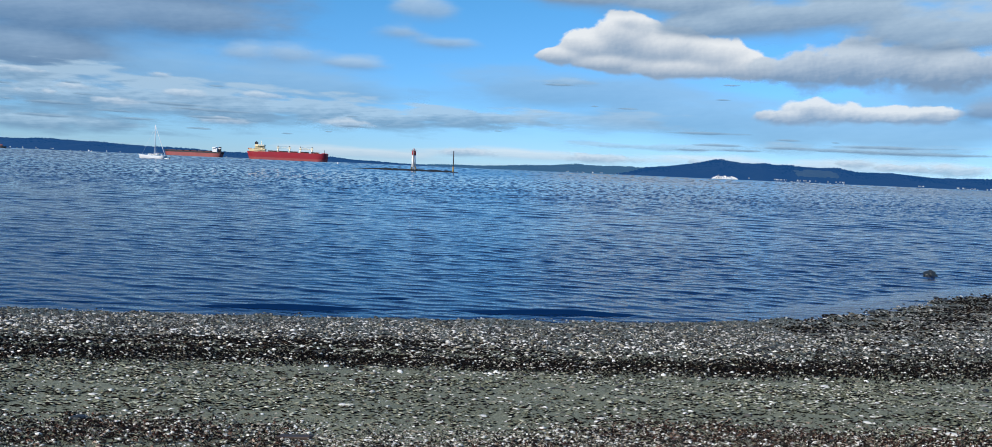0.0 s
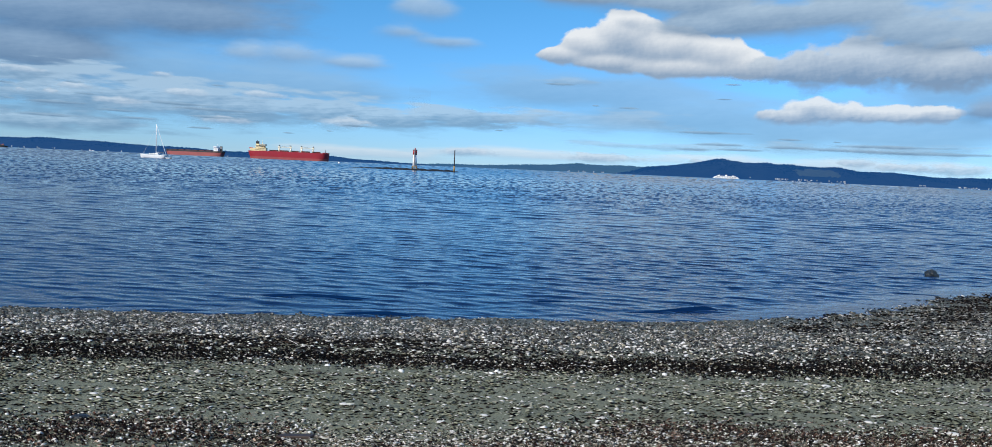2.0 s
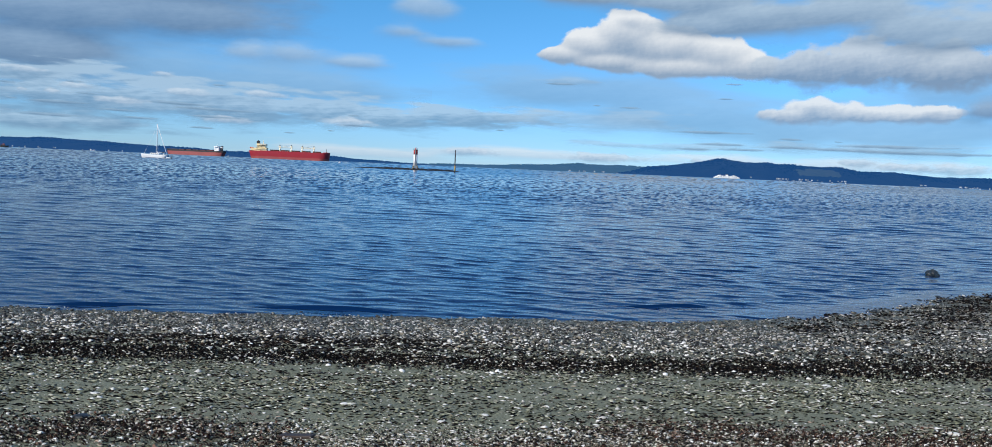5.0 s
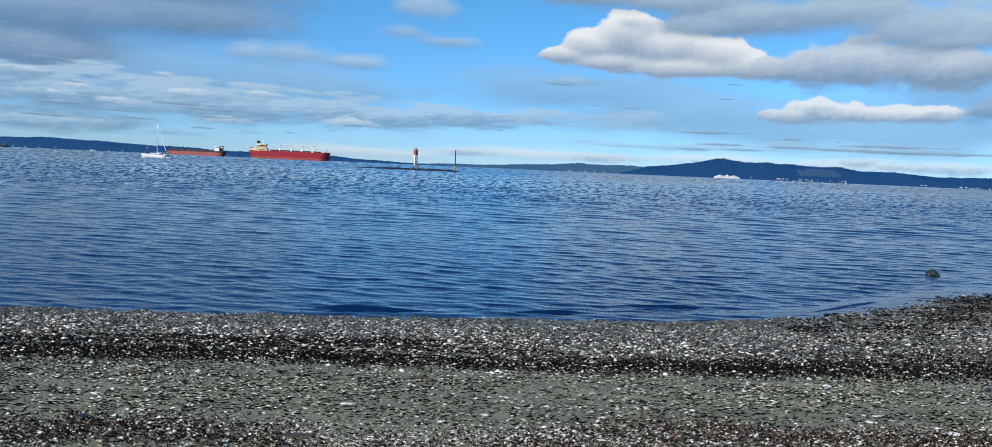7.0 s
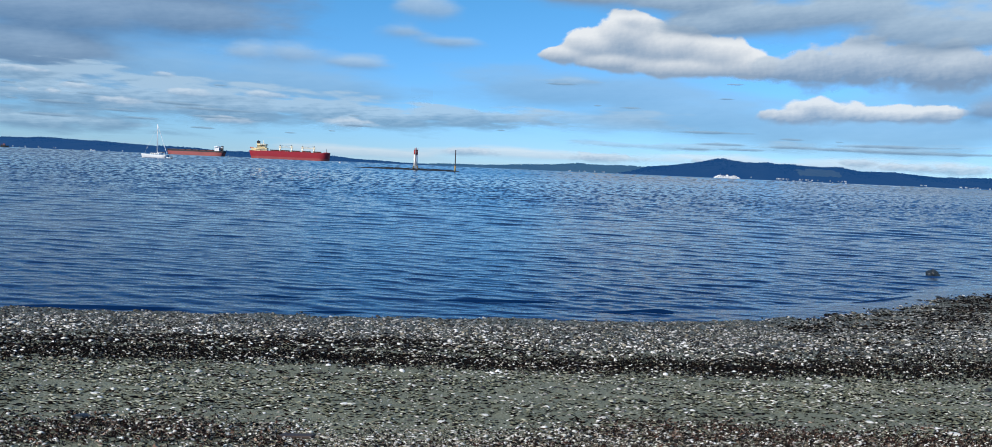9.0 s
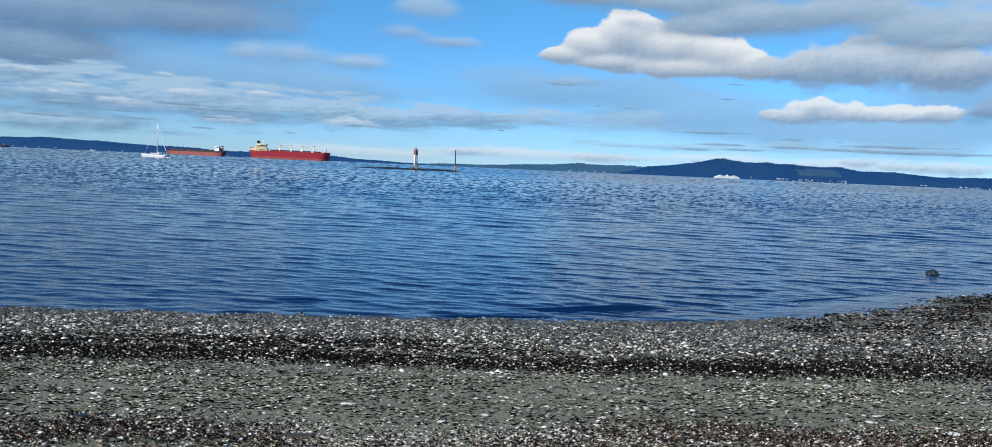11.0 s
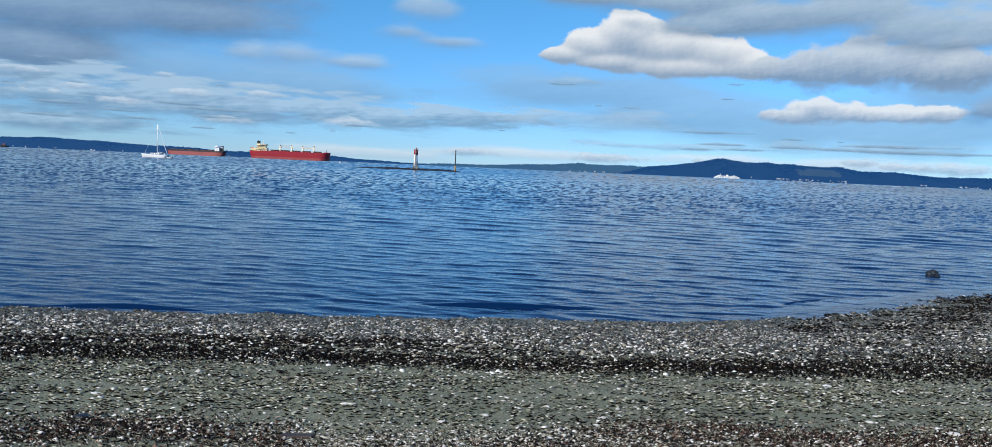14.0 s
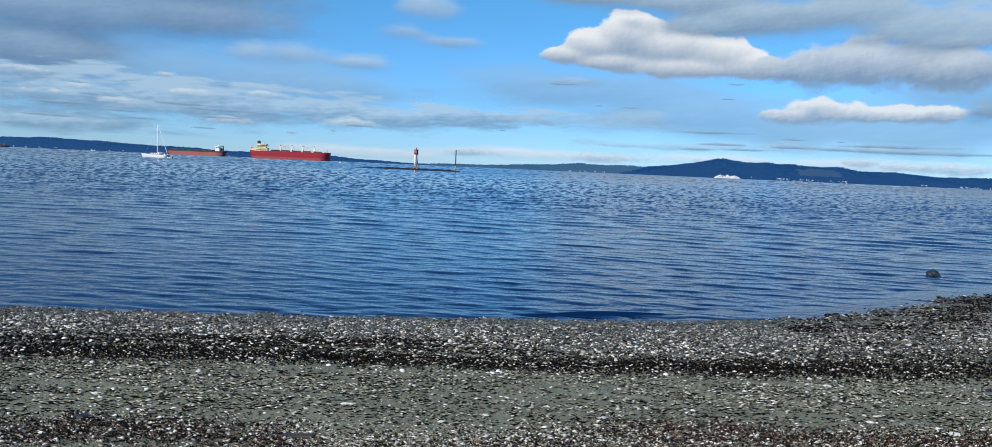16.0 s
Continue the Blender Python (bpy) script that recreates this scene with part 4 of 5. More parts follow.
def sailboat():
    """A moored white sailing yacht, sails furled, with its stern to the east."""
    s = base("sailboat", pose(-166.3, 400, 0, 0, 0, 172), "white moored sailing yacht with furled sails", "sailboat")
    shell = hull_shell(14.4, 4.1, 1.55, 0.6, 0.2, 0.05, 0.45, 22, 8, 0.4)
    part("waterline_stripe", strip_of(shell, -0.4, 0.14, 0.01), BLUE_CANVAS, s, "dark blue waterline stripe")
    part("hull", shell, WHITE, s, "glossy white hull", True)
    part("deck", box(B(), 0.6, 11.6, -1.45, 1.45, 1.40, 1.56, 0.05), WHITE, s)
    cab = part("cabin", box(B(), 4.2, 9.0, -1.15, 1.15, 1.7, 2.4, 0.15), WHITE, s, "low white cabin top")
    for i in range(4):
        for y in (-1.16, 1.16):
            part("porthole", box(B(), 4.8 + i * 1.0, 5.4 + i * 1.0, y - 0.02, y + 0.02, 1.95, 2.2), GLASS, cab)
    mast = part("mast", rod(B(), (5.8, 0, 1.7), (5.8, 0, 16.9), 0.22, 0.17, 10), WHITE, s, "tall white mast", True)
    for z in (6.5, 11.3):
        part("spreader", box(B(), 5.73, 5.87, -0.9, 0.9, z, z + 0.08), WHITE, mast)
    part("boom", rod(B(), (5.7, 0, 2.7), (1.7, 0, 2.8), 0.10, None, 8), WHITE, s)
    part("furled_mainsail", rod(B(), (5.5, 0, 2.95), (1.9, 0, 2.98), 0.24, 0.17, 10), BLUE_CANVAS, s, "blue canvas sail cover", True)
    part("furled_jib", rod(B(), (12.9, 0, 1.8), (5.9, 0, 15.4), 0.035, 0.03, 8), WHITE, s, "furled white headsail on its stay")
    part("backstay", rod(B(), (0.4, 0, 1.8), (5.8, 0, 16.8), 0.12, None, 5), WHITE, s)
    for y in (-1.6, 1.6):
        part("shroud", rod(B(), (5.6, y, 1.7), (5.8, 0, 15.8), 0.02, None, 5), WIRE, s)
    dod = part("bimini", box(B(), 1.0, 3.6, -1.3, 1.3, 3.0, 3.12, 0.05), BLUE_CANVAS, s, "blue cockpit awning")
    for x in (1.1, 3.5):
        for y in (-1.25, 1.25):
            part("awning_post", rod(B(), (x, y, 1.7), (x, y, 3.02), 0.04, None, 6), WIRE, dod)
    for i in range(9):
        x = 1.0 + i * 1.3
        for y in (-1.5, 1.5):
            part("stanchion", rod(B(), (x, y * (1 - 0.03 * max(0, i - 5)), 1.7), (x, y * (1 - 0.03 * max(0, i - 5)), 2.4), 0.025, None, 5), WIRE, s)
    part("wheel_pedestal", box(B(), 1.9, 2.2, -0.2, 0.2, 1.7, 2.6, 0.05), WHITE, s)
    return s


def dinghy():
    d = base("dinghy", pose(-163.6, 398, 0, 0, 0, 165), "small grey-white inflatable dinghy behind the yacht", "dinghy")
    bm = B()
    for y in (-0.6, 0.6):
        rod(bm, (0, y, 0.2), (2.2, y, 0.22), 0.24, 0.22, 10)
        rod(bm, (2.2, y, 0.22), (2.9, 0, 0.34), 0.22, 0.18, 10)
    part("tube", bm, WHITE, d, "pale inflated tube", True)
    part("floor_board", box(B(), 0.1, 2.3, -0.5, 0.5, 0.08, 0.14), GREY, d)
    part("outboard", box(B(), -0.45, 0.0, -0.18, 0.18, 0.0, 0.95, 0.08), BLACK, d, "black outboard motor")
    return d


def ferry():
    """A white double-ended car ferry before the far hill."""
    s = base("ferry", pose(905, 3330, 0, 0, 0, 4), "white double-ended car ferry before the hill", "ferry")
    L = 106.0
    part("hull", box(B(), 0, L, -11, 11, -1, 4.0, 1.5), WHITE, s, "white hull")
    part("rub_rail", box(B(), 1, L - 1, -11.3, 11.3, 1.2, 1.9, 0.2), BLACK, s)
    car = part("car_deck", box(B(), 6, L - 6, -10.5, 10.5, 4.0, 7.6, 0.3), WHITE, s)
    for i in range(12):
        part("opening", box(B(), 12 + i * 7, 16 + i * 7, -10.6, -10.4, 4.9, 6.8), GLASS, car)
    up = part("passenger_deck", box(B(), 14, L - 14, -9.5, 9.5, 7.6, 10.4, 0.3), WHITE, s)
    for i in range(16):
        part("window", box(B(), 17 + i * 4.6, 19.8 + i * 4.6, -9.58, -9.46, 8.5, 9.6), GLASS, up)
    for x in (19, L - 26):
        w = part("wheelhouse", box(B(), x, x + 7, -5, 5, 10.4, 13.2, 0.3), WHITE, s)
        part("window", box(B(), x + 0.6, x + 6.4, -5.08, -4.96, 11.4, 12.7), GLASS, w)
    f = part("funnel", box(B(), L / 2 - 4, L / 2 + 4, -2.5, 2.5, 10.4, 14.6, 0.5), WHITE, s)
    part("funnel_top", box(B(), L / 2 - 3.8, L / 2 + 3.8, -2.4, 2.4, 14.6, 15.6, 0.3), BLACK, f)
    part("mast", rod(B(), (24, 0, 13), (24, 0, 19), 0.5, 0.2, 8), WHITE, s)
    return s


def motor_launch(m, label, size=1.0):
    s = base("motor_launch", m, label, "boat")
    shell = hull_shell(9 * size, 3.0 * size, 1.2 * size, 0.4, 0.2, 0.05, 0.5, 16, 7, 0.3)
    part("hull", shell, WHITE, s, "", True)
    part("cabin", box(B(), 2.5 * size, 6.0 * size, -1.1 * size, 1.1 * size, 1.0 * size, 2.6 * size, 0.15), WHITE, s)
    part("windscreen", box(B(), 5.9 * size, 6.15 * size, -0.9 * size, 0.9 * size, 1.7 * size, 2.4 * size), GLASS, s)
    return s


def tug():
    """A dark tug, just off the wooded headland."""
    s = base("tugboat", pose(-1262, 2000, 0, 0, 0, 10), "dark tugboat near the wooded headland", "boat")
    shell = hull_shell(28, 8.5, 3.2, 1.2, 0.15, 0.04, 0.6, 20, 8, 0.6)
    part("hull", shell, BLACK, s, "black hull", True)
    part("deckhouse", box(B(), 12, 20, -2.8, 2.8, 2.8, 6.0, 0.2), BLACK, s)
    part("wheelhouse", box(B(), 14.5, 19, -2.2, 2.2, 6.0, 8.6, 0.2), DULL_RED, s)
    part("funnel", rod(B(), (10.5, 0, 2.8), (10.5, 0, 8.0), 0.9, 0.7, 12), BLACK, s, "", True)
    part("mast", rod(B(), (16.5, 0, 8.6), (16.5, 0, 13.0), 0.2, 0.1, 8), BLACK, s)
    return s


def mooring_buoy(m, size):
    s = base("mooring_buoy", m, "white round mooring buoy on the water", "buoy")
    bm = B()
    bmesh.ops.create_uvsphere(bm, u_segments=16, v_segments=10, radius=size, matrix=Matrix.Translation((0, 0, size * 0.35)) @ Matrix.Diagonal((1, 1, 0.85, 1)))
    part("float", bm, WHITE, s, "white float", True)
    part("stripe", rod(B(), (0, 0, size * 0.28), (0, 0, size * 0.46), size * 1.01, None, 16), BLUE_CANVAS, s, "blue stripe")
    part("ring", rod(B(), (0, 0, size * 1.1), (0, 0, size * 1.45), size * 0.16, None, 8), GREY, s)
    return s


def reef():
    """A low dark reef that just breaks the surface under the beacon."""
    n, k = 150, 18
    u, v = np.linspace(0, 1, n), np.linspace(-1, 1, k)
    X = np.repeat((-67 + 53.0 * u)[None, :], k, 0)
    V = np.repeat(v[:, None], n, 1)
    env = np.clip(np.minimum(u * 3.0, (1 - u) * 7), 0, 1)[None, :] ** 0.8
    Y = 343 + V * (5 * env + 1.0) + 1.5 * np.sin(X * 0.2)
    Z = (0.75 + 0.28 * waves2(X, Y, 41, 1.2, 7, 18)) * env * (1 - V ** 2) - 0.22
    ob = mesh_from("reef", np.stack([X, Y, Z], -1).reshape(-1, 3), grid_faces(*X.shape), REEF_ROCK)
    return tagged(ob, "low dark rocky reef awash in the sea", "reef", kind="structure")


def beacon():
    """The white navigation beacon with a red top on its piles."""
    s = base("beacon", pose(-35.8, 343, 0), "white navigation beacon with red top on rusty piles", "beacon")
    for x in (-0.85, 0.85):
        for y in (-0.85, 0.85):
            part("pile", rod(B(), (x * 1.25, y * 1.25, -0.6), (x, y, 1.5), 0.16, None, 8), RUST, s, "yellow rusted pile")
    bm = B()
    for x in (-0.95, 0.95):
        rod(bm, (x, -0.98, 0.3), (-x, -0.92, 1.4), 0.07, None, 6)
    part("cross_brace", bm, RUST, s)
    part("platform", box(B(), -1.2, 1.2, -1.2, 1.2, 1.5, 1.7, 0.05), RUST, s)
    part("tower", rod(B(), (0, 0, 1.7), (0, 0, 6.7), 0.95, 0.82, 24), WHITE, s, "white round tower", True)
    part("red_band", rod(B(), (0, 0, 6.7), (0, 0, 8.6), 0.90, 0.88, 24), BEACON_RED, s, "dark red top band", True)
    part("gallery", rod(B(), (0, 0, 8.6), (0, 0, 8.75), 1.1, None, 20), GREY, s)
    bm = B()
    for i in range(8):
        w = i / 8 * 2 * math.pi
        rod(bm, (0.9 * math.cos(w), 0.9 * math.sin(w), 8.75), (0.9 * math.cos(w), 0.9 * math.sin(w), 9.3), 0.03, None, 5)
    part("railing", bm, GREY, s)
    part("lantern", rod(B(), (0, 0, 8.75), (0, 0, 9.6), 0.3, 0.22, 12), BEACON_RED, s, "small red lantern")
    part("ladder", box(B(), -0.2, 0.2, -1.02, -0.96, 1.7, 8.6), GREY, s)
    return s


def marker_pole():
    s = base("marker_pole", pose(-18.7, 343, 0), "thin grey marker pole with yellow base", "pole")
    part("pole", rod(B(), (0, 0, -0.5), (0, 0, 9.2), 0.28, 0.22, 10), TARRED, s, "weathered grey pole", True)
    part("base_sleeve", rod(B(), (0, 0, -0.5), (0, 0, 2.6), 0.40, 0.36, 10), RUST, s, "yellowed lower sleeve", True)
    part("cap", rod(B(), (0, 0, 9.2), (0, 0, 9.35), 0.26, None, 10), GREY, s)
    return s


def house():
    """A small far house: walls, pitched roof, windows and a door."""
    h = base("house", pose(0, 0, -50), "small pale house among trees at the shore", "house", "shore houses")
    part("wall", box(B(), -4.5, 4.5, -3.5, 3.5, -6, 4.0), HOUSE_WALL, h)
    bm = B()
    pts = [bm.verts.new(p) for p in ((-5, -4, 4.0), (5, -4, 4.0), (5, 4, 4.0), (-5, 4, 4.0), (-5, 0, 6.6), (5, 0, 6.6))]
    for f in ((0, 1, 5, 4), (2, 3, 4, 5), (0, 4, 3), (1, 2, 5), (3, 2, 1, 0)):
        bm.faces.new([pts[i] for i in f])
    part("roof", bm, ROOF, h)
    for i in range(3):
        part("window", box(B(), -3.4 + i * 2.9, -2.5 + i * 2.9, -3.56, -3.48, 2.0, 3.1), HOUSE_PANE, h)
    part("door", box(B(), 1.2, 2.2, -3.57, -3.48, -0.2, 1.8), HOUSE_PANE, h)
    part("chimney", box(B(), 2.4, 3.2, -0.4, 0.4, 5.2, 7.4), ROOF, h)
    return h


def ground_at(grid, x, v):
    X, Y, Z = grid
    i = int(v * (X.shape[0] - 1))
    j = int(np.argmin(np.abs(X[0] - x)))
    return Y[i, j], Z[i, j]


def villages():
    first = house()
    r = random.Random(7)
    spots = []
    for grid, spans in ((g3, ((1230, 1500, 34), (1500, 1570, 8), (1880, 1910, 4), (2080, 2420, 34), (1110, 1150, 2))), (g2, ((330, 520, 9), (560, 640, 6), (700, 860, 3))),
                        (g1, ((-2250, -2000, 8), (-1950, -1650, 5), (-1500, -1200, 4)))):
        for x0, x1, n in spans:
            for i in range(n):
                spots.append((grid, r.uniform(x0, x1), r.choice((0.0, 0.0, 0.03, 0.03, 0.05))))
    for i, (grid, x, v) in enumerate(spots):
        y, z = ground_at(grid, x, v)
        m = pose(x, y - 4, max(z, 0.6), 0, 0, r.uniform(-30, 30)) @ Matrix.Scale(r.uniform(0.6, 0.95), 4)
        if i == 0:
            first.matrix_basis = m
        else:
            copy_thing(first, m)


bulk_carrier()
freighter()
sailboat()
dinghy()
ferry()
reef()
beacon()
marker_pole()
tug()
mooring_buoy(pose(-163.5, 820, 0), 1.3)
mooring_buoy(pose(-1178, 2300, 0), 3.0)
motor_launch(pose(-1170, 2290, 0, 0, 0, 20), "small white motor boat far out on the water", 1.0)
motor_launch(pose(1010, 3380, 0, 0, 0, 10), "white launch near the far shore", 1.6)
villages()


# ---- the rock off the spit, and driftwood ----
def boulder(m, size, seed, label, mat):
    bm = B()
    bmesh.ops.create_icosphere(bm, subdivisions=4 if size[0] > 0.15 else 2, radius=1.0)
    noise.seed_set(seed)
    for v in bm.verts:
        d = noise.fractal(v.co * 1.3, 1.0, 2.0, 5) * 0.28
        v.co = v.co * (1 + d)
        v.co = Vector((v.co.x * size[0], v.co.y * size[1], v.co.z * size[2]))
    ob = link_bm("rock", bm, mat, None, "", True)
    ob.matrix_basis = m
    return tagged(ob, label, "rock")


boulder(pose(12.9, 23.2, 0.0, 0, 0, 20), (0.18, 0.18, 0.17), 4, "dark weedy rock standing in the shallows", ROCK)
r_ = random.Random(17)
for i in range(16):
    x = r_.uniform(7.6, 13.2)
    y = float(shore(x)) + r_.uniform(-0.6, 0.5)
    k = r_.uniform(0.03, 0.075)
    boulder(pose(x, y, float(beach_height(np.float64(x), np.float64(y))) + k * 0.25, 0, 0, r_.uniform(0, 360)), (k, k * 0.8, k * 0.6), 50 + i, "wet dark stone at the water's edge", ROCK)


def stick(x, y, length, turn, thick, seed):
    bm = B()
    r = random.Random(seed)
    rings = []
    for i in range(8):
        c = Vector((length * (i / 7 - 0.5), r.uniform(-0.012, 0.012), r.uniform(-0.003, 0.003)))
        k = thick * (1 - 0.09 * i) * r.uniform(0.85, 1.15)
        rings.append([bm.verts.new(c + Vector((0, k * math.cos(w * 1.047), k * math.sin(w * 1.047)))) for w in range(6)])
    for a_, b_ in zip(rings, rings[1:]):
        for w in range(6):
            bm.faces.new((a_[w], a_[(w + 1) % 6], b_[(w + 1) % 6], b_[w]))
    bm.faces.new(rings[0])
    bm.faces.new(rings[-1])
    ob = link_bm("driftwood_stick", bm, DRIFT, None, "", True)
    z = float(beach_height(np.float64(x), np.float64(y)) + relief(np.array([x]), np.array([y]))[0])
    ob.matrix_basis = pose(x, y, z + thick * 0.7, 0, 2, turn)
    return tagged(ob, "thin bleached driftwood stick on the beach", "driftwood", "driftwood sticks")


r_ = random.Random(23)
for i in range(14):
    x = r_.uniform(-3.0, 4.0)
    y = 5.25 + 0.13 * x + r_.uniform(-0.5, 0.55)
    stick(x, y, r_.uniform(0.07, 0.19), r_.uniform(-30, 30), r_.uniform(0.004, 0.008), i)


def plank(x, y, length, wide, turn):
    """A short dark wet board, its ends broken."""
    bm = box(B(), -length / 2, length / 2, -wide / 2, wide / 2, 0, 0.022, 0.004)
    for v in bm.verts:
        if abs(v.co.x) > length * 0.45:
            v.co.x += 0.012 * math.sin(v.co.y * 260)
    ob = link_bm("driftwood_plank", bm, DARK_WOOD, None, "", False)
    z = float(beach_height(np.float64(x), np.float64(y)) + relief(np.array([x]), np.array([y]))[0])
    ob.matrix_basis = pose(x, y, z - 0.004, -5, 0, turn)
    return tagged(ob, "dark wet broken board lying in wrack", "driftwood")


plank(-1.27, 5.19, 0.22, 0.07, 4)
stick(-1.52, 5.53, 0.20, 18, 0.008, 61)
stick(2.63, 5.66, 0.18, -4, 0.010, 62)
stick(3.6, 6.31, 0.17, -8, 0.009, 63)
# stones that stand out by their size or colour
for x, y, k, seed, label, mat in ((-2.83, 5.42, 0.065, 71, "dark flat stone beside the wrack", ROCK), (3.46, 8.0, 0.05, 72, "pale flat stone on wet sand", PALE_STONE),
                                  (-0.02, 6.07, 0.035, 73, "pale flat stone on wet sand", PALE_STONE), (-0.34, 5.75, 0.03, 74, "pale flat stone on wet sand", PALE_STONE),
                                  (3.67, 6.1, 0.055, 75, "white angular stone in the wrack", PALE_STONE), (-3.14, 6.22, 0.035, 76, "pale flat stone on wet sand", PALE_STONE),
                                  (2.76, 5.7, 0.03, 77, "white angular stone in the wrack", PALE_STONE), (-1.14, 8.04, 0.035, 78, "pale flat stone on wet sand", PALE_STONE),
                                  (-1.14, 6.2, 0.035, 79, "pale flat stone on wet sand", PALE_STONE), (3.14, 6.4, 0.034, 80, "pale flat stone on wet sand", PALE_STONE),
                                  (3.24, 6.72, 0.020, 82, "white shell fragment on the sand", PALE_STONE), (3.33, 6.70, 0.026, 83, "white shell fragment on the sand", PALE_STONE),
                                  (3.42, 6.74, 0.018, 84, "white shell fragment on the sand", PALE_STONE)):
    z = float(beach_height(np.float64(x), np.float64(y)) + relief(np.array([x]), np.array([y]))[0])
    boulder(pose(x, y, z + k * 0.12, 0, 0, seed * 7 % 40 - 20), (k, k * 0.7, k * 0.3), seed, label, mat)


# ---- seaweed and pebbles, many small pieces ----
ICO = None


def ico():
    global ICO
    if ICO is None:
        bm = B()
        bmesh.ops.create_icosphere(bm, subdivisions=1, radius=1.0)
        ICO = (np.array([v.co[:] for v in bm.verts]), np.array([[v.index for v in f.verts] for f in bm.faces]))
        bm.free()
    return ICO


def spread(n, seed, x_range, y_of, streaky=0.0):
    """n places on the beach, denser towards the camera's line; y_of gives the line and the half width of the band."""
    r = np.random.RandomState(seed)
    x = r.uniform(x_range[0], x_range[1], n)
    mid, half = y_of(x)
    y = mid + half * np.clip(r.normal(0, 0.55, n), -1.3, 1.3)
    if streaky:
        keep = r.rand(n) < np.clip(0.5 + streaky * waves2(x * 0.16, y, seed + 5, 0.25, 1.6, 16), 0.04, 1)
        x, y = x[keep], y[keep]
    return x, y, r


OCTA = (np.array([(1, 0, 0), (0, 1, 0), (-1, 0, 0), (0, -1, 0), (0, 0, 1), (0, 0, -1)], float),
        np.array([(0, 1, 4), (1, 2, 4), (2, 3, 4), (3, 0, 4), (1, 0, 5), (2, 1, 5), (3, 2, 5), (0, 3, 5)]))


def stones(name, label, x, y, r, sizes, mat, flat=(0.35, 0.7), shape=None, long=1.0, raised=0.0):
    V, F = shape or ico()
    n = len(x)
    a = sizes
    s = np.stack([a * r.uniform(0.8, 1.25, n) * long, a * r.uniform(0.6, 1.0, n), a * r.uniform(flat[0], flat[1], n)], -1) / 2
    turn = r.normal(0, 0.22, n) if long > 1 else r.uniform(0, 2 * np.pi, n)
    P = V[None] * (1 + r.uniform(-0.16, 0.16, (n, len(V), 1))) * s[:, None, :]
    tilt = r.normal(0, 0.22, n)
    P = np.stack([P[..., 0] * np.cos(tilt)[:, None] - P[..., 2] * np.sin(tilt)[:, None], P[..., 1], P[..., 0] * np.sin(tilt)[:, None] + P[..., 2] * np.cos(tilt)[:, None]], -1)
    c, sn = np.cos(turn)[:, None], np.sin(turn)[:, None]
    z = beach_height(x, y) + relief(x, y) + s[:, 2] * r.uniform(0.1, 0.8, n) + raised * r.rand(n)
    P = np.stack([P[..., 0] * c - P[..., 1] * sn + x[:, None], P[..., 0] * sn + P[..., 1] * c + y[:, None], P[..., 2] + z[:, None]], -1)
    faces = (F[None] + (np.arange(n) * len(V))[:, None, None]).reshape(-1, 3)
    ob = mesh_from(name, P.reshape(-1, 3), faces, mat)
    return tagged(ob, label, "pebbles", kind="stuff")


def fronds(name, label, x, y, r, length, width, mat, lift=0.012):
    """Torn scraps of weed: bent ribbons of four faces each."""
    n = len(x)
    turn = r.normal(0, 0.3, n)
    L, W = length * r.uniform(0.4, 1.3, n), width * r.uniform(0.5, 1.4, n)
    u = np.array([-0.5, -0.17, 0.17, 0.5])
    bend = r.normal(0, 0.14, (n, 4)) * L[:, None]
    ux, uy = np.cos(turn)[:, None], np.sin(turn)[:, None]
    cx = x[:, None] + u[None] * L[:, None] * ux - bend * uy
    cy = y[:, None] + u[None] * L[:, None] * uy + bend * ux
    z0 = (beach_height(x, y) + relief(x, y))[:, None] + 0.004 + np.abs(r.normal(0, lift, (n, 4)))
    w = W[:, None] * np.array([0.5, 1.0, 0.9, 0.3])[None] / 2
    dz = r.normal(0, 0.5, (n, 1)) * w
    A_ = np.stack([cx - uy * w, cy + ux * w, z0 + dz], -1)
    B_ = np.stack([cx + uy * w, cy - ux * w, z0 - dz], -1)
    verts = np.stack([A_, B_], 2).reshape(n, 8, 3)
    f = np.array([[0, 1, 3, 2], [2, 3, 5, 4], [4, 5, 7, 6]])
    faces = (f[None] + (np.arange(n) * 8)[:, None, None]).reshape(-1, 4)
    ob = mesh_from(name, verts.reshape(-1, 3), faces, mat)
    return tagged(ob, label, "seaweed", kind="stuff")


def black_line(x):
    """The middle and half width of the black weed line across the beach."""
    lo = np.interp(x, [-9, -4.72, -2.43, 0.07, 2.9, 5.66, 10], [7.3, 7.53, 8.01, 8.12, 8.41, 8.8, 9.4])
    hi = np.interp(x, [-9, -5.39, -2.71, 0.07, 3.41, 7.0, 10], [8.3, 8.6, 8.93, 8.97, 9.7, 10.7, 11.7])
    return (lo + hi) / 2, (hi - lo) / 2


def brown_line(x):
    far = np.interp(x, [-6, -3.27, -2.47, -1.44, -1.0, -0.3, 0.36, 0.93, 2.14, 4.06, 7], [5.2, 5.3, 5.65, 5.5, 4.9, 5.1, 5.5, 6.0, 6.1, 6.2, 6.5])
    return far - 0.42, np.full_like(x, 0.5)


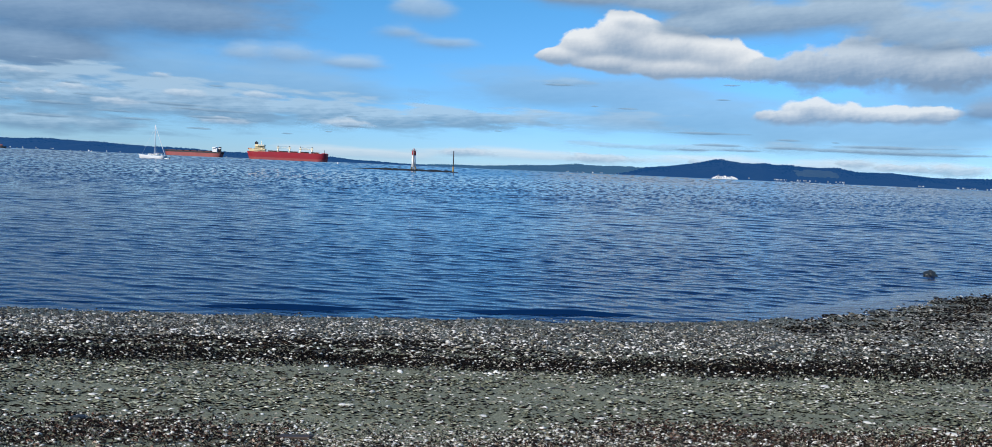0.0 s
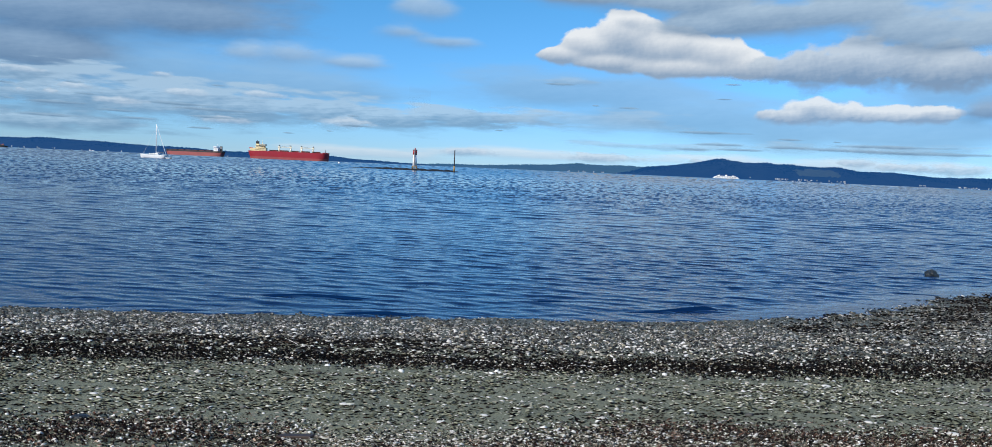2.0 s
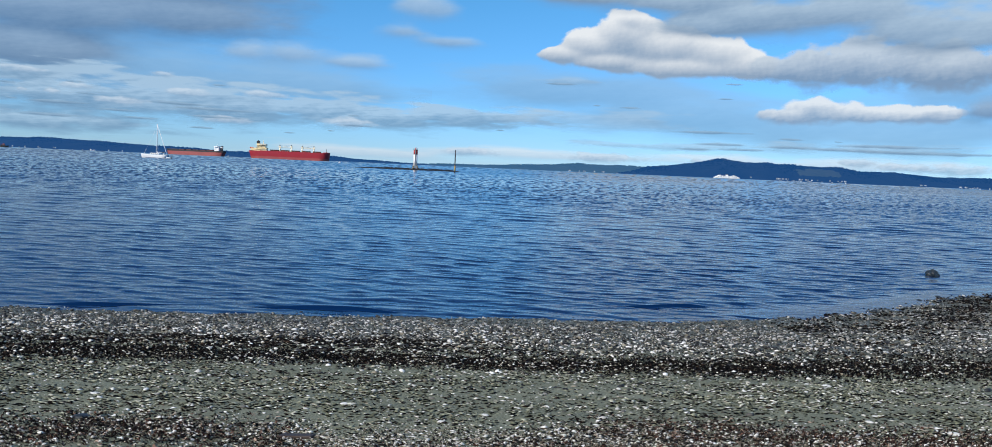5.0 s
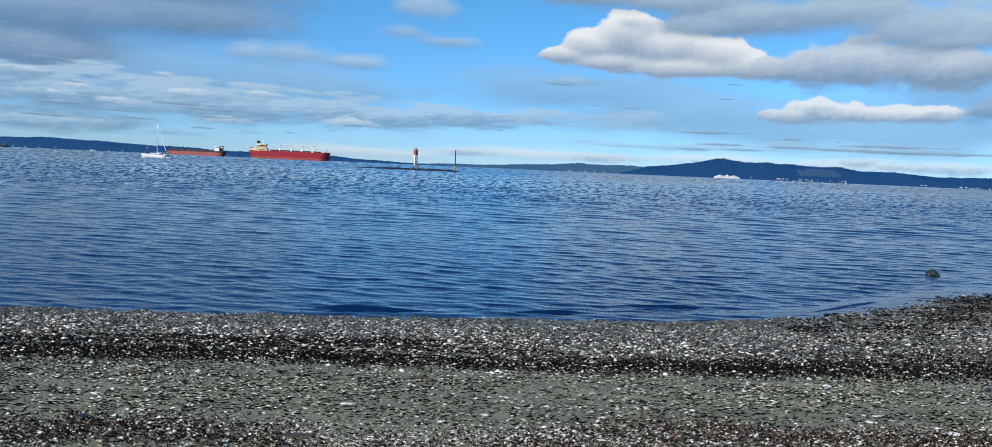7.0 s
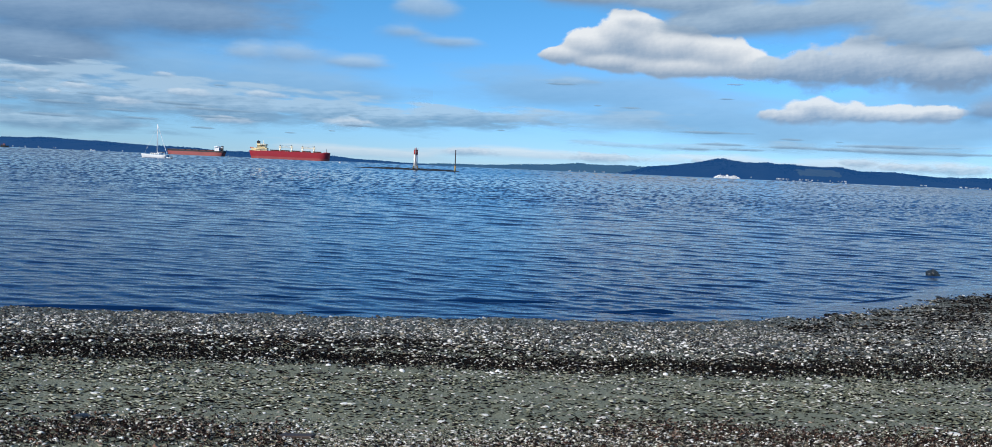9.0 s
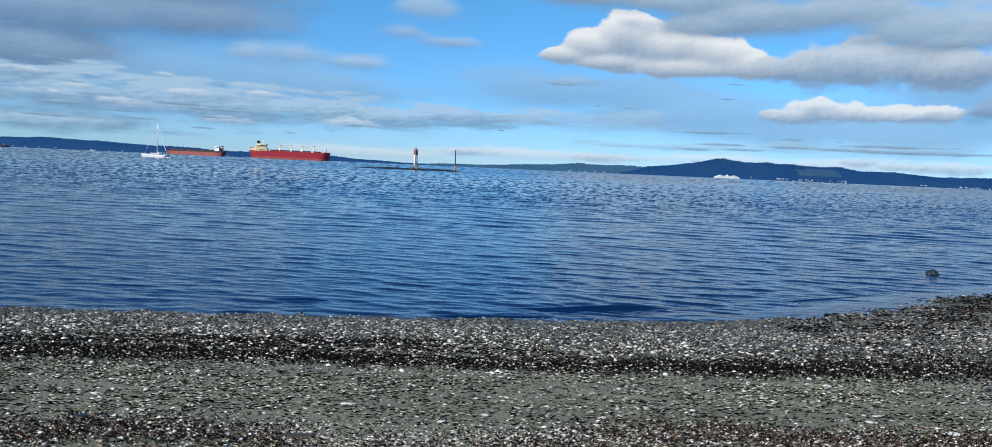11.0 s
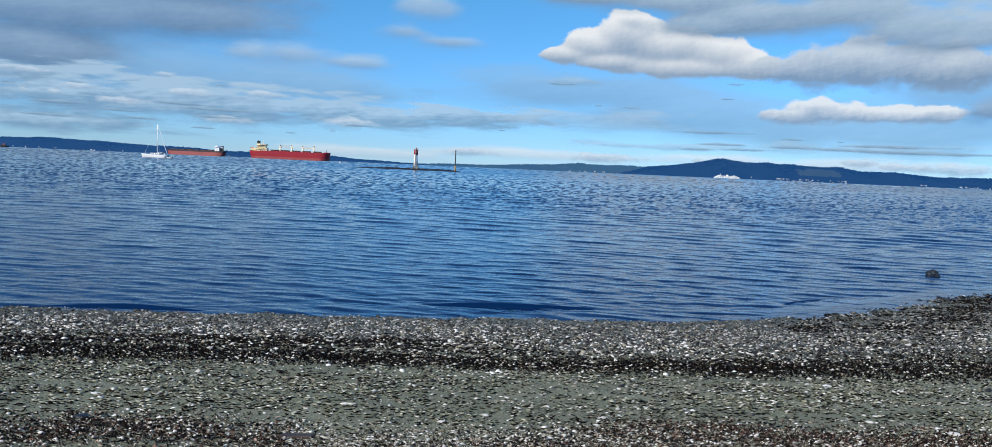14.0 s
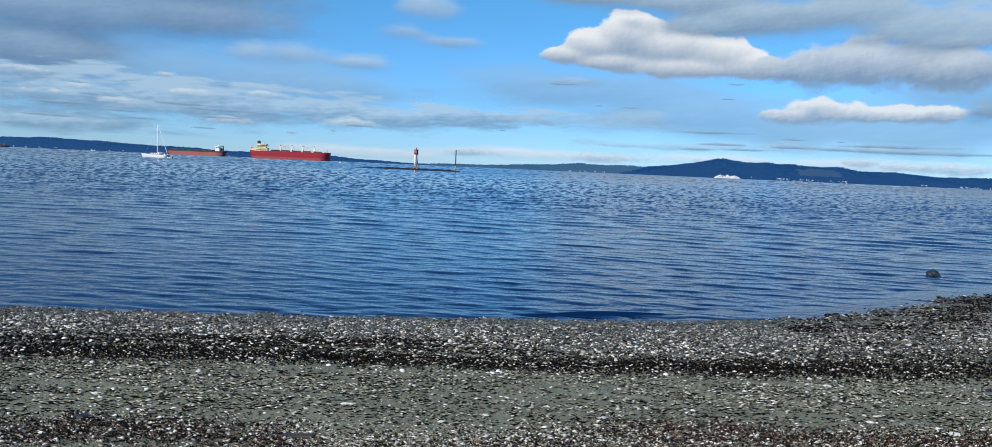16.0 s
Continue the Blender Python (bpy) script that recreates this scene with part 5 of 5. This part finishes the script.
x, y, r = spread(26000, 61, (-9, 11), black_line)
fronds("seaweed_line", "black strip of wet seaweed across the beach", x, y, r, 0.034, 0.018, KELP_AND_SHADE, 0.010)
x, y, r = spread(9000, 68, (0.5, 12), lambda q: (black_line(q)[0], black_line(q)[1] * 0.9), 0.35)
fronds("seaweed_line", "thick black mat of wet seaweed towards the spit", x, y, r, 0.036, 0.018, KELP_AND_SHADE, 0.012)
x, y, r = spread(12000, 67, (-9, 11), lambda q: (black_line(q)[0], black_line(q)[1] * 1.15), 0.3)
stones("weed_pebbles", "small pale pebbles caught in the black weed", x, y, r, 0.012 + 0.026 * r.rand(len(x)) ** 2.5, LIGHT_PEBBLES, (0.5, 0.9), OCTA, 1.4, 0.018)
x, y, r = spread(22000, 62, (-10, 11), lambda q: (black_line(q)[0] + 1.3, np.full_like(q, 1.4)), 0.6)
stones("weed_and_shade_scraps", "scattered dark seaweed scraps over wet shingle", x, y, r, 0.013 + 0.030 * r.rand(len(x)) ** 2, KELP_AND_SHADE, (0.35, 0.7), OCTA, 1.5)
x, y, r = spread(20000, 66, (-10, 0.5), lambda q: (black_line(q)[0] + 0.9, np.full_like(q, 1.0)), 0.8)
stones("weed_and_shade_scraps", "rows of black weed between the shingle", x, y, r, 0.014 + 0.032 * r.rand(len(x)) ** 2, KELP_AND_SHADE, (0.35, 0.7), OCTA, 1.8)
x, y, r = spread(32000, 63, (-5.5, 6.5), brown_line, 0.3)
fronds("wrack_line", "dark red-brown dried seaweed and wood litter", x, y, r, 0.028, 0.010, WRACK, 0.010)
x, y, r = spread(15000, 77, (-5.5, 6.5), brown_line, 0.3)
stones("wrack_pebbles", "pale and tan pebbles and shell chips in the wrack", x, y, r, 0.009 + 0.022 * r.rand(len(x)) ** 2.5, LIGHT_PEBBLES, (0.5, 0.9), OCTA, 1.3, 0.014)


def sand_band(q):
    return np.full_like(q, 7.0) + 0.1 * q, np.full_like(q, 1.6)


# stones half sunk in the sand, a dark flake before each as its shade
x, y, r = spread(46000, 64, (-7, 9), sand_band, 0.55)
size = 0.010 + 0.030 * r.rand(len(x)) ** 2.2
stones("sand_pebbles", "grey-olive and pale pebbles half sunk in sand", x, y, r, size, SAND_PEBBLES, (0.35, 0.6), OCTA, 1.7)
stones("weed_and_shade_scraps", "dark flakes standing in for the pebbles' contact shade", x + r.normal(0, 0.3, len(x)) * size, y - size * 0.75, r, size * r.uniform(0.6, 1.15, len(x)), KELP_AND_SHADE, (0.2, 0.4), OCTA, 2.1)
# these rows mix weed crumbs with dark flakes for lines of shade
x, y, r = spread(18000, 65, (-7, 9), sand_band, 0.6)
stones("weed_and_shade_scraps", "dark weed crumbs and shade flakes scattered in rows over sand", x, y, r, 0.009 + 0.022 * r.rand(len(x)) ** 2.2, KELP_AND_SHADE, (0.3, 0.6), OCTA, 2.3)

x, y, r = spread(26000, 71, (-12, 15), lambda q: ((black_line(q)[0] + shore(q)) / 2 + 0.15, (shore(q) - black_line(q)[0]) * 0.62))
stones("shingle", "grey and white wet shingle along the water", x, y, r, 0.018 + 0.040 * r.rand(len(x)) ** 3, SHINGLE, (0.4, 0.8), None, 1.25)
x, y, r = spread(60000, 74, (-12, 15), lambda q: ((black_line(q)[0] + shore(q)) / 2 + 0.1, (shore(q) - black_line(q)[0]) * 0.62))
stones("shingle", "fine grey-brown gravel between the larger stones", x, y, r, 0.012 + 0.020 * r.rand(len(x)) ** 2, SHINGLE, (0.5, 0.9), OCTA, 1.2)
x, y, r = spread(26000, 72, (-7, 9), sand_band, 0.25)
stones("small_pebbles", "small grey pebbles lying in the sand", x, y, r, 0.008 + 0.030 * r.rand(len(x)) ** 3.5, PEBBLES, (0.25, 0.5), OCTA, 1.5)
x, y, r = spread(20000, 73, (-5.5, 6.5), brown_line)
stones("small_pebbles", "small pebbles among brown wrack", x, y, r, 0.008 + 0.026 * r.rand(len(x)) ** 3, PEBBLES, (0.3, 0.6), OCTA, 1.4)
x, y, r = spread(12000, 75, (-1.6, 1.6), lambda q: (np.full_like(q, 5.25) + 0.15 * q, np.full_like(q, 0.5)))
stones("small_pebbles", "tan gravel patch between the wrack heaps", x, y, r, 0.007 + 0.016 * r.rand(len(x)) ** 2, PEBBLES, (0.4, 0.8), OCTA, 1.3)

x, y, r = spread(16000, 76, (5.0, 15.0), lambda q: (shore(q) - 1.5, np.full_like(q, 1.9)), 0.5)
stones("wet_stones", "dark wet stones below the tide mark", x, y, r, 0.018 + 0.045 * r.rand(len(x)) ** 2, KELP_AND_SHADE, (0.4, 0.8), OCTA, 1.4)

GROUND = bpy.data.objects["ground"]


def single_pebbles():
    """The larger pale pebbles that lie by themselves."""
    V, F = ico()
    r = np.random.RandomState(81)
    shapes = []
    for k in range(8):
        me = bpy.data.meshes.new("pebble")
        P = V * (1 + r.uniform(-0.18, 0.18, (len(V), 1))) * np.array([1.0, r.uniform(0.5, 0.8), r.uniform(0.28, 0.45)])
        me.from_pydata(P.tolist(), [], F.tolist())
        me.shade_smooth()
        me.materials.append(PEBBLE)
        shapes.append(me)
    for i in range(300):
        x = r.uniform(-5, 6.5)
        y = r.uniform(5.3, 12.5) + 0.1 * x
        size = r.uniform(0.016, 0.030) * (1.5 if r.rand() < 0.12 else 1.0)
        ob = new("pebble", shapes[i % 8])
        z = float(beach_height(np.float64(x), np.float64(y)) + relief(np.array([x]), np.array([y]))[0])
        ob.parent = GROUND
        ob.matrix_basis = pose(x, y, z + size * 0.25, r.uniform(-12, 12), r.uniform(-12, 12), r.uniform(-50, 50)) @ Matrix.Scale(size, 4)


single_pebbles()


# ---- what moves ----
def motions():
    # the two wave sheets run in towards the beach
    walk(SEA, [(0.0, pose(0, 0, 0)), (16.0, pose(-0.22 * 16, -0.8 * 16, 0))])
    walk(FAR_SEA, [(0.0, pose(0, 0, 0)), (16.0, pose(-0.22 * 16, -0.8 * 16, 0))])
    walk(CROSS_SEA, [(0.0, pose(0, 0, 0)), (16.0, pose(0.10 * 16, -0.55 * 16, 0))])
    # the low waves rise off the beach, run in and sink away, one after another
    steps = ((-2.9, 2.5, -0.16), (-2.2, 1.95, -0.03), (-1.6, 1.4, 0.0), (-0.5, 0.45, 0.0), (0.0, 0.15, -0.02), (0.7, 0.0, -0.14))
    since, away, lift = zip(*steps)
    for w, (_, _, _, arrives) in zip(WAVES, RUNS):
        walk(w, [(i * 0.4, pose(0, float(np.interp(i * 0.4 - arrives, since, away)), float(np.interp(i * 0.4 - arrives, since, lift)))) for i in range(41)])
    # clouds drift slowly east
    for c in CLOUDS:
        walk(c, [(0.0, pose(0, 0, 0, 0, 0, 0.07)), (16.0, pose(0, 0, 0, 0, 0, -0.09))])


motions()
